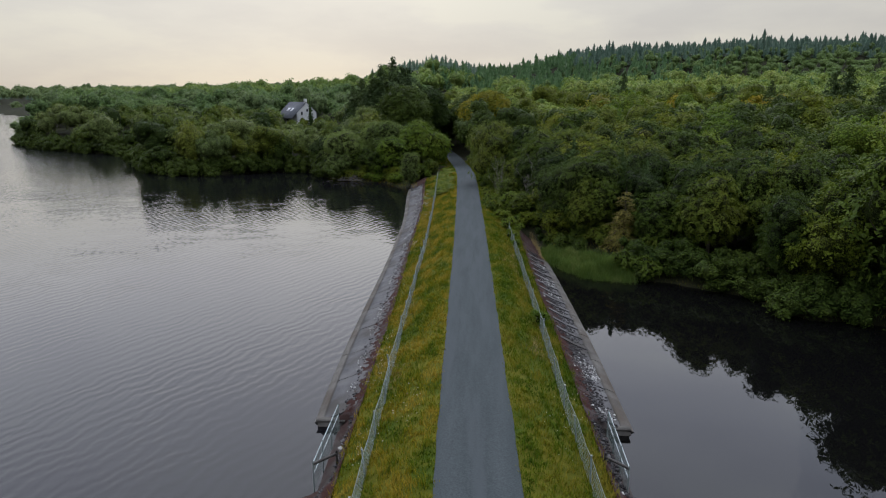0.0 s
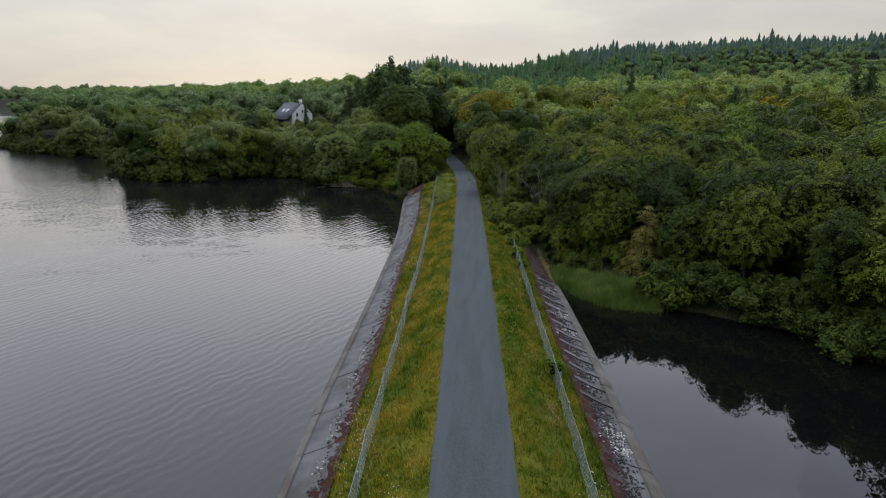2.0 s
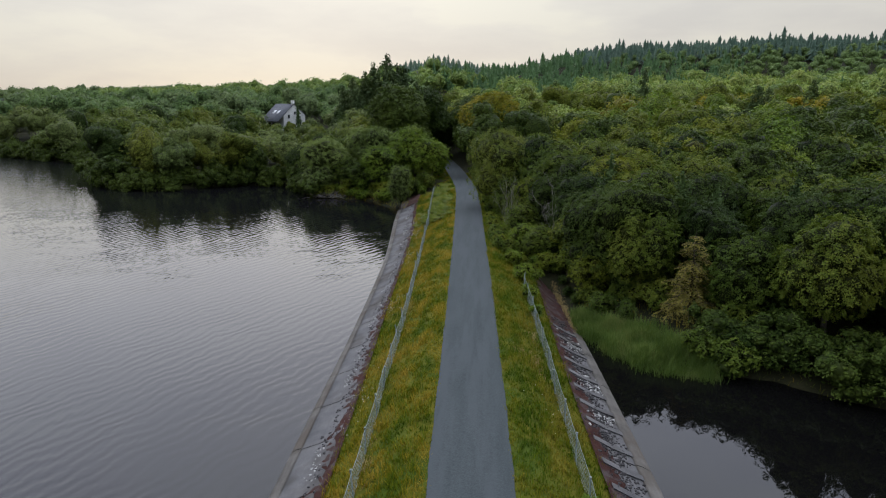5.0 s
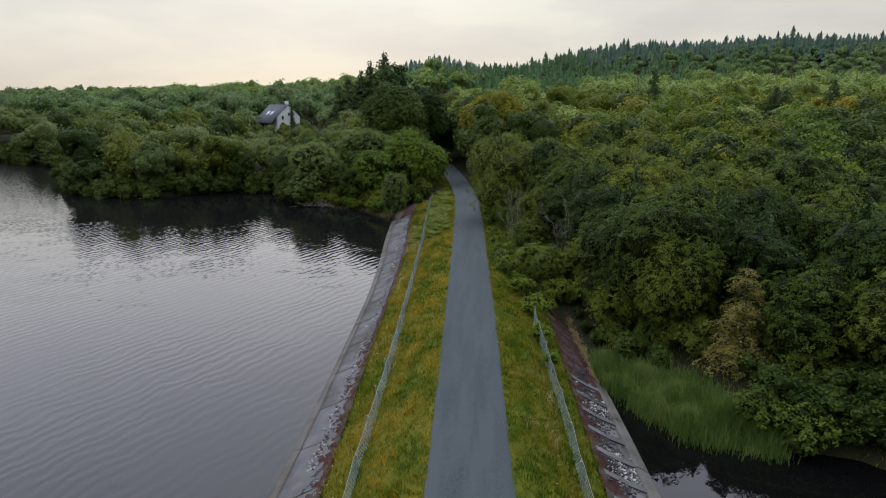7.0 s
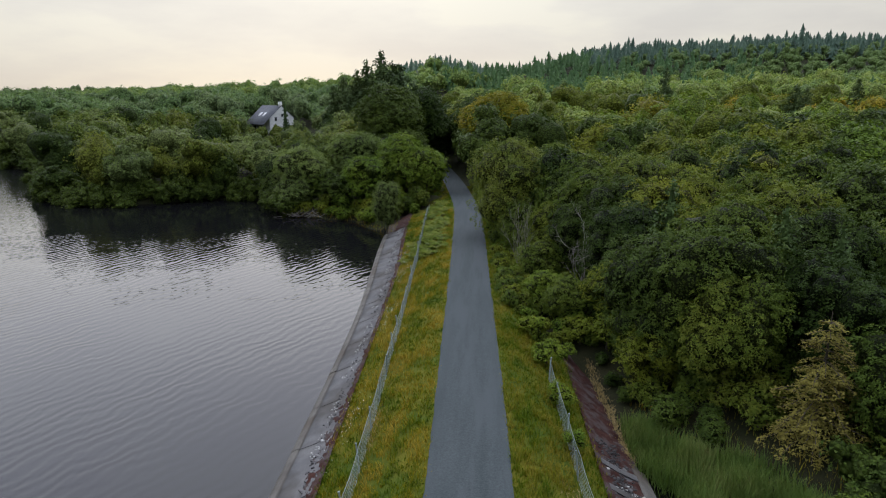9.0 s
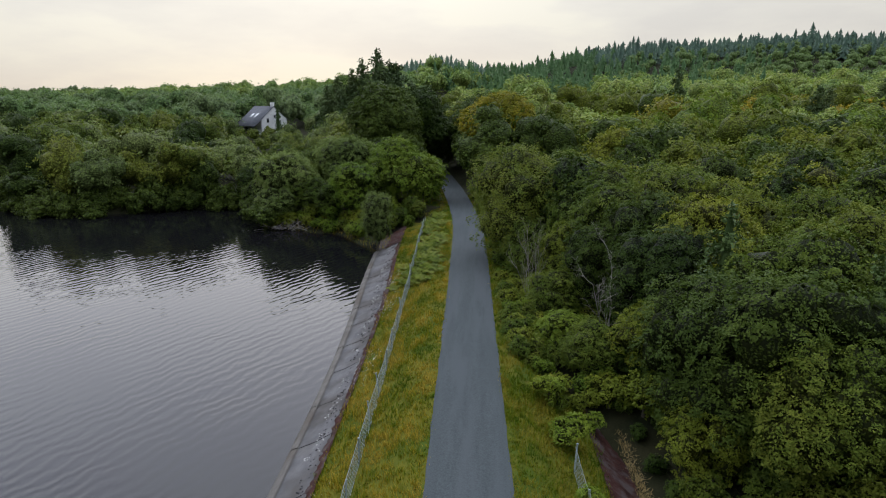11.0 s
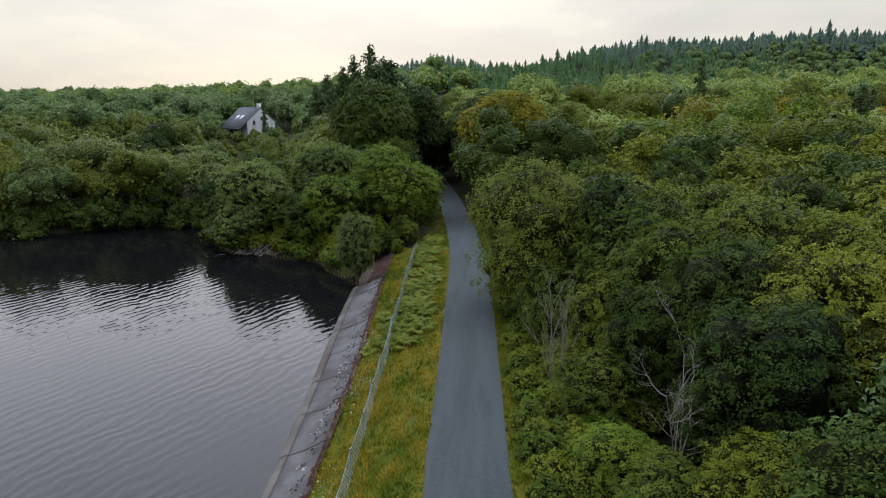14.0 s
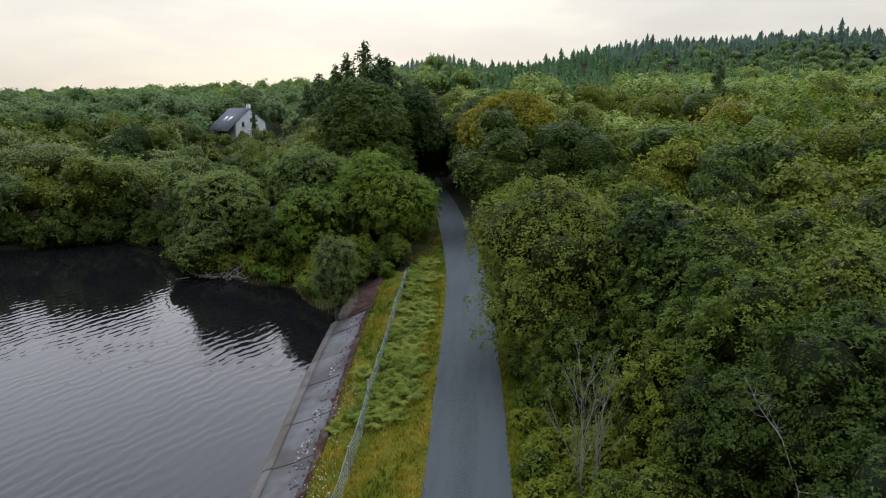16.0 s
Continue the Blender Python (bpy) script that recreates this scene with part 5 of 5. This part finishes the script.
for side, y0, y1, count, mat, mid_k, tone in ((-1, 14, 106, 600, M_STONE, .30, "dark grey"), (1, 14, 60, 3000, M_STONE, .42, "dark grey"), (-1, 28, 106, 800, M_PALE, .40, "white"), (1, 26, 57, 1900, M_PALE, .52, "white")):
    out = []
    for _ in range(count):
        y = rng.uniform(y0, y1)
        if mat is M_PALE and noise.noise((y * .35, side, 9)) < .05:
            continue
        s = section(y, side)
        g, w = s[3][0], s[6][0]
        k = min(max(rng.normal(mid_k, .07 if side < 0 else .14), .02), .78)
        x = g + (w - g) * k
        v, f = chunk(rng)
        out.append((place_chunk(rng, v, x, y, dam_z(x, y, side) + .125, rng.uniform(.05, .13) if mat is M_PALE else rng.uniform(.05, .17)), f))
    tagged(new("loose_stones", mesh_np("loose_stones", *join(out), mat)), tone + " broken stone scattered on the bank", "stones", kind="stuff")


# ---------------------------------------------------------------- outlet railings beside the dam
def railing(side, y0, y1, x0, x1, z, label):
    """Two tube rails on posts, a dark beam and netting panel over the outlet's wall."""
    root = new("railing")
    root.matrix_basis = Matrix.Translation((x0, y0, z))
    tagged(root, label, "railing")
    a, b = np.zeros(3), np.array((x1 - x0, y1 - y0, 0))
    for h in (.55, 1.05):
        child("rail", mesh_np("rail", *tube(a + (0, 0, h), b + (0, 0, h), .024, .024, 8), M_RAIL, True), root)
    for k in (0, .33, .67, 1):
        p = a + (b - a) * k
        child("post", mesh_np("post", *tube(p + (0, 0, -1.2), p + (0, 0, 1.1), .03, .03, 8), M_POST, True), root)
    out = []
    for k in np.linspace(.02, .98, 40):
        p = a + (b - a) * k
        out.append(tube(p + (0, 0, -.2), p + (0, 0, 1.0), .008, .008, 3))
    child("netting", mesh_np("netting", *join(out), M_MESH), root, "grey-green wire infill")
    c = np.array((-side * .78, .8, 1.0))
    child("beam", mesh_np("beam", *join([tube(a + (0, 0, 1.0), c, .06, .06, 6), tube(c + (0, 0, .1), c + (0, 0, -1.1), .055, .055, 6)]), M_BEAM), root, "dark timber beam and post")
    return root


railing(-1, 21.8, 26.6, -6.49, -6.55, -2.35, "pale tubular railing above the lake outlet")
railing(1, 22.2, 26.7, 6.1, 6.18, -2.35, "pale tubular railing above the pond outlet")


def headwall(x0, x1, y0, y1, top, label):
    out = [box((x0 + x1) / 2, (y0 + y1) / 2, top - 1.0, abs(x1 - x0), abs(y1 - y0), 2.0), box((x0 + x1) / 2, (y0 + y1) / 2, top + .04, abs(x1 - x0) + .12, abs(y1 - y0) + .1, .1)]
    return tagged(new("headwall", mesh_np("headwall", *join(out), M_KERB)), label, "wall")


headwall(-7.7, -6.4, 27.0, 27.22, -2.42, "low concrete outlet wall at the lake's edge")
headwall(6.2, 7.3, 27.0, 27.22, -2.42, "low concrete outlet wall at the pond's edge")


# ---------------------------------------------------------------- grass, flowers, ferns, reeds
def blades(px, py, pz, height, width, rng, lean=.45):
    """Bent grass blades, two quads each."""
    n = len(px)
    an = rng.uniform(0, 6.28, n)
    d = np.stack([np.cos(an), np.sin(an), np.zeros(n)], 1)
    sd = np.stack([-np.sin(an), np.cos(an), np.zeros(n)], 1)
    h = height * rng.uniform(.55, 1.25, n)
    b = rng.uniform(.05, lean, n) * h
    p = np.stack([px, py, pz], 1)
    w = (width * rng.uniform(.7, 1.3, n))[:, None]
    m = p + d * (b * .35)[:, None] + np.array((0, 0, 1)) * (h * .6)[:, None]
    t = p + d * b[:, None] + np.array((0, 0, 1)) * h[:, None]
    v = np.stack([p - sd * w, p + sd * w, m + sd * w * .75, m - sd * w * .75, t + sd * w * .12, t - sd * w * .12], 1).reshape(-1, 3)
    i = np.arange(n)[:, None] * 6
    return v, np.concatenate([i + (0, 1, 2, 3), i + (3, 2, 4, 5)])


def verge_grass(name, side, y0, y1, per_metre, label, seed, mat):
    rng = np.random.default_rng(seed)
    n = int((y1 - y0) * per_metre)
    y = y0 + (y1 - y0) * rng.uniform(0, 1, n)
    k = rng.uniform(0.0, 1.0, n)
    px, pz, hs = np.zeros(n), np.zeros(n), np.zeros(n)
    for j in range(n):
        s = section(y[j], side)
        x = s[0][0] + side * .13 + (s[3][0] + side * .05 - s[0][0] - side * .13) * k[j]
        px[j], pz[j] = x, dam_z(x, y[j], side) - .03
        edge = min(1.0, .35 + abs(x - s[0][0]) / .7)
        hs[j] = edge * (.18 + .09 * noise.noise((x * .5, y[j] * .5, 1)) + .22 * max(0, noise.noise((x * 1.7, y[j] * 1.1, 4)) - .08))
    c = 5
    ox, oy = rng.normal(size=n * c) * .07, rng.normal(size=n * c) * .07
    v, f = blades(np.repeat(px, c) + ox, np.repeat(y, c) + oy, np.repeat(pz, c), np.repeat(hs, c), .0145, rng, .9)
    return tagged(new(name, mesh_np(name, v, f, mat)), label, "grass", kind="stuff")


verge_grass("grass", -1, 13, 112, 215, "yellow-green uncut grass on the lake side verge", 21, M_GRASS)
verge_grass("grass", 1, 13, 70, 215, "yellow-green uncut grass on the pond side verge", 22, M_GRASS_R)


def roadside_grass():
    rng = np.random.default_rng(31)
    n = 5500
    y = rng.uniform(66, 128, n)
    x = road_x(y) + 1.55 + rng.uniform(0, 1, n) ** 1.2 * 2.4
    z = np.where(y < 100, [dam_z(a, b, 1) if b < 112 else 0 for a, b in zip(x, y)], -.1)
    z = np.maximum(z, land(x, y)) - .03
    y2 = rng.uniform(109, 140, 2600)
    x2 = road_x(y2) - 1.55 - rng.uniform(0, 1, 2600) ** 1.3 * 3.0
    x, y, z, n = np.append(x, x2), np.append(y, y2), np.append(z, np.maximum(land(x2, y2), [dam_z(a, c, -1) if c < 118 else -.3 for a, c in zip(x2, y2)]) - .03), n + 2600
    c = 5
    v, f = blades(np.repeat(x, c) + rng.normal(size=n * c) * .06, np.repeat(y, c) + rng.normal(size=n * c) * .06, np.repeat(z, c), np.full(n * c, .2), .014, rng, .8)
    return tagged(new("roadside_grass", mesh_np("roadside_grass", v, f, M_GRASS_R)), "narrow strip of bright grass along the wooded roadside", "grass", kind="stuff")


roadside_grass()


def daisies():
    rng = np.random.default_rng(41)
    out = []
    spots = ((-3.2, 24.5, .4, 30), (-2.7, 25.0, .2, 10), (-4.6, 23, .25, 40), (-5.0, 30, .3, 60), (-5.3, 33.5, .3, 60), (-5.8, 46, .35, 40), (-6.2, 60, .3, 60), (-6.8, 74, .35, 90), (-7.2, 84, .4, 140), (-7.6, 91, .3, 80), (4.5, 27, .3, 30), (3.4, 24, .4, 16), (3.0, 44, .5, 14))
    for cx, cy, r, n in spots:
        for _ in range(n):
            x, y = cx + rng.normal() * r, cy + rng.normal() * r * 4
            side = -1 if cx < 0 else 1
            z = dam_z(x, y, side) + rng.uniform(.22, .34)
            s = rng.uniform(.012, .02)
            an = np.linspace(0, 6.28, 6, endpoint=False)
            ring = np.stack([x + np.cos(an) * s, y + np.sin(an) * s, np.full(6, z)], 1)
            out.append((np.vstack([ring, [(x, y, z + .012)]]), np.array([(0, 1, 6, 6), (1, 2, 6, 6), (2, 3, 6, 6), (3, 4, 6, 6), (4, 5, 6, 6), (5, 0, 6, 6)])[:, :3]))
    return tagged(new("daisies", mesh_np("daisies", *join(out), M_FLOWER)), "small white daisies in the verge grass", "flowers", kind="stuff")


daisies()


def fern_mesh(seed):
    """A crown of arching fronds with side leaflets."""
    rng = np.random.default_rng(seed)
    ps, ns, fs = [], [], []
    out = []
    for _ in range(11):
        an, ln = rng.uniform(0, 6.28), rng.uniform(.6, 1.0)
        d = np.array((math.cos(an), math.sin(an), 0))
        sd = np.array((-d[1], d[0], 0))
        for t in np.linspace(.15, 1, 9):
            c = d * ln * t * .75 + np.array((0, 0, ln * (1.0 * t - .72 * t * t) * .95))
            w = .26 * (1.08 - t) + .02
            for sg in (-1, 1):
                e = c + sd * sg * w + d * .07 + (0, 0, -.05)
                out.append((np.array([c - d * .035, c + d * .035, e + d * .012, e - d * .012]), np.array([(0, 1, 2, 3)])))
    return mesh_np("fronds", *join(out), M_FERN)


FERNS = [fern_mesh(s) for s in range(4)]
rng = np.random.default_rng(51)
for _ in range(210):
    y = rng.uniform(87.5, 114)
    inner = rng.random() < .8
    lo, hi = (fence_l(y) + .1, road_x(y) - 2.45) if inner else (grass_l(y) + .3, fence_l(y) - .2)
    if not inner and not 87 < y < 94:
        continue
    x = rng.uniform(lo, hi)
    s = rng.uniform(.7, 1.4)
    ob = new("fern", FERNS[int(rng.integers(0, 4))])
    ob.matrix_basis = Matrix.LocRotScale((x, y, dam_z(x, y, -1) - .03), Euler((0, 0, rng.uniform(0, 6.28))), (s, s, s * 1.15))
    tagged(ob, "pale green bracken fern on the verge", "fern", "bracken patch")


def reeds():
    rng = np.random.default_rng(61)
    n = 64000
    x, y = rng.uniform(6.4, 14, n), rng.uniform(51.5, 65, n)
    ok = in_reeds(x + rng.normal(size=n) * .25, y + rng.normal(size=n) * .35) & (np.sin(x * 2.3 + y) * np.cos(y * 1.9 - x) + rng.uniform(-1, 1.6, n) > -.3)
    x, y = x[ok], y[ok]
    z = np.maximum(land(x, y), WATER_Z - .1) - .05
    v, f = blades(x, y, z, .42 + .42 * np.abs(np.sin(x * 1.3 + y * .9) * np.cos(y * 1.1 - x * .6)) + rng.uniform(0, .35, len(x)), .015, rng, .6)
    return tagged(new("reeds", mesh_np("reeds", v, f, M_REED)), "tall green reeds and sedge at the pond's corner", "reeds", kind="stuff")


reeds()


def meadow_grass():
    """Rough grass on open ground between the shore and the trees."""
    rng = np.random.default_rng(71)
    n = 12000
    x, y = rng.uniform(5.5, 34, n), rng.uniform(40, 72, n)
    d = inland(x, y, RIGHT_LAKE)
    ok = (d > .1) & (d < 7) & (x > 7.2)
    x, y = x[ok], y[ok]
    v, f = blades(x, y, land(x, y) - .04, np.full(len(x), .4), .012, rng, .9)
    x2, y2 = rng.uniform(-34, -9, 9000), rng.uniform(104, 128, 9000)
    d = inland(x2, y2, LEFT_LAKE)
    ok = (d > .1) & (d < 5)
    x2, y2 = x2[ok], y2[ok]
    w = blades(x2, y2, land(x2, y2) - .04, np.full(len(x2), .4), .02, rng, .9)
    return tagged(new("rough_grass", mesh_np("rough_grass", *join([(v, f), w]), M_GRASS)), "rough dark grass under the trees at the shore", "grass", kind="stuff")


meadow_grass()


def straw():
    """Dead straw at the bank's foot and in worn patches by the fence."""
    rng = np.random.default_rng(77)
    spots = [(6.35 - (y - 60) * .04, y, .16, .5, 120) for y in np.arange(59.8, 68.5, .7)] + [(2.95, 49.5, .2, 1.0, 170), (3.1, 53.5, .15, .7, 100), (2.2, 50.3, .3, .3, 60), (3.3, 33, .25, .8, 120), (-4.5, 40, .15, 1.0, 110), (-4.9, 58, .15, 1.2, 110), (-4.2, 29, .15, 1.0, 100)]
    out = []
    for cx, cy, rx, ry, n in spots:
        x, y = cx + rng.normal(size=n) * rx, cy + rng.normal(size=n) * ry
        z = np.array([dam_z(a, c, 1 if cx > 0 else -1) for a, c in zip(x, y)])
        z = np.where((x > 4) & (y > 56), np.maximum(z, land(x, y)), z)
        out.append(blades(x, y, z, np.full(n, .17), .014, rng, 1.8))
    return tagged(new("straw", mesh_np("straw", *join(out), M_STRAW)), "bleached dead straw lying on the grass", "straw", kind="stuff")


straw()


# ---------------------------------------------------------------- the white house
def house():
    root = new("house")
    root.matrix_basis = Matrix.LocRotScale((HOUSE[0], HOUSE[1], 4.2), Euler((0, 0, radians(-36))), None)
    tagged(root, "white rendered house with a grey slate roof among trees", "house")
    L, W, H, R = 4.4, 4.1, 3.2, 6.5
    out_y, low = W + 2.3, R - (R - H) / W * (W + 2.3)
    v = [(-L, -W, -2.5), (L, -W, -2.5), (L, W, -2.5), (-L, W, -2.5), (-L, -W, H), (L, -W, H), (L, W, H), (-L, W, H), (-L, 0, R), (L, 0, R)]
    bm = bmesh.new()
    q = [bm.verts.new(p) for p in v]
    for f in ((0, 1, 5, 4), (2, 3, 7, 6), (1, 2, 6, 9, 5), (3, 0, 4, 8, 7)):
        bm.faces.new([q[k] for k in f])
    me = bpy.data.meshes.new("wall")
    bm.to_mesh(me)
    me.materials.append(M_RENDER)
    child("wall", me, root)
    k = (R - H) / W
    for sg, end in ((-1, out_y), (1, W + .35)):
        a, b = (sg * end, R - k * end), (0, R)
        rv = [(x, yy, z + d) for d in (.02, .16) for x in (-L - .3, L + .15) for yy, z in (a, b)]
        slope = child("roof", mesh_np("roof", rv, [(0, 1, 3, 2), (4, 6, 7, 5), (0, 2, 6, 4), (1, 5, 7, 3), (0, 4, 5, 1), (2, 3, 7, 6)], M_SLATE), root)
        for cx in (-1.4, .6) if sg < 0 else ():
            t = Matrix.LocRotScale((cx, -3.1, R - k * 3.1 + .2), Euler((math.atan(k), 0, 0)), None)
            child("skylight", mesh_np("skylight", *box(0, 0, 0, .9, 1.5, .08), M_BRIGHTWIN), slope, "pale roof window with sky reflection painted in", t)
    child("chimney", mesh_np("chimney", *join([box(3.9, 0, R + .35, .7, .8, 1.5), box(3.9, 0, R + 1.13, .85, .95, .1)]), M_RENDER), root)
    for yy, z, w, h in ((-2.1, 2.9, .7, 1.1), (-2.4, .5, .9, 1.2), (2.0, .6, 1.0, 1.2), (.2, 3.9, .6, .9)):
        win = child("window", mesh_np("window", *box(L + .02, yy, z, .1, w, h), M_DARKWIN), root, "dark window")
        child("sill", mesh_np("sill", *box(L + .1, yy, z - h / 2 - .04, .16, w + .2, .08), M_RENDER), win)
    for x in (-2.9, -.9, 1.3):
        child("window", mesh_np("window", *box(x, -W - .03, .0, 1.3, .1, 2.0), M_DARKWIN), root, "dark veranda window")
    for x in (-4.2, -1.4, 1.4, 4.2):
        child("veranda_post", mesh_np("veranda_post", *box(x, -out_y + .25, low / 2 - 1.1, .18, .18, low + 2.0), M_BEAM), root)
    child("veranda_rail", mesh_np("veranda_rail", *box(0, -out_y + .25, -.7, 8.6, .08, .9), M_BEAM), root, "dark timber balustrade")
    return root


house()
put_tree(conifer_meshes(97, 9.0, 1.3, 20, 10, .2, M_NEEDLE, .3), HOUSE[0] + 5.6, HOUSE[1] - 5.6, 1.0, "slim dark evergreen before the house gable", reach=1)
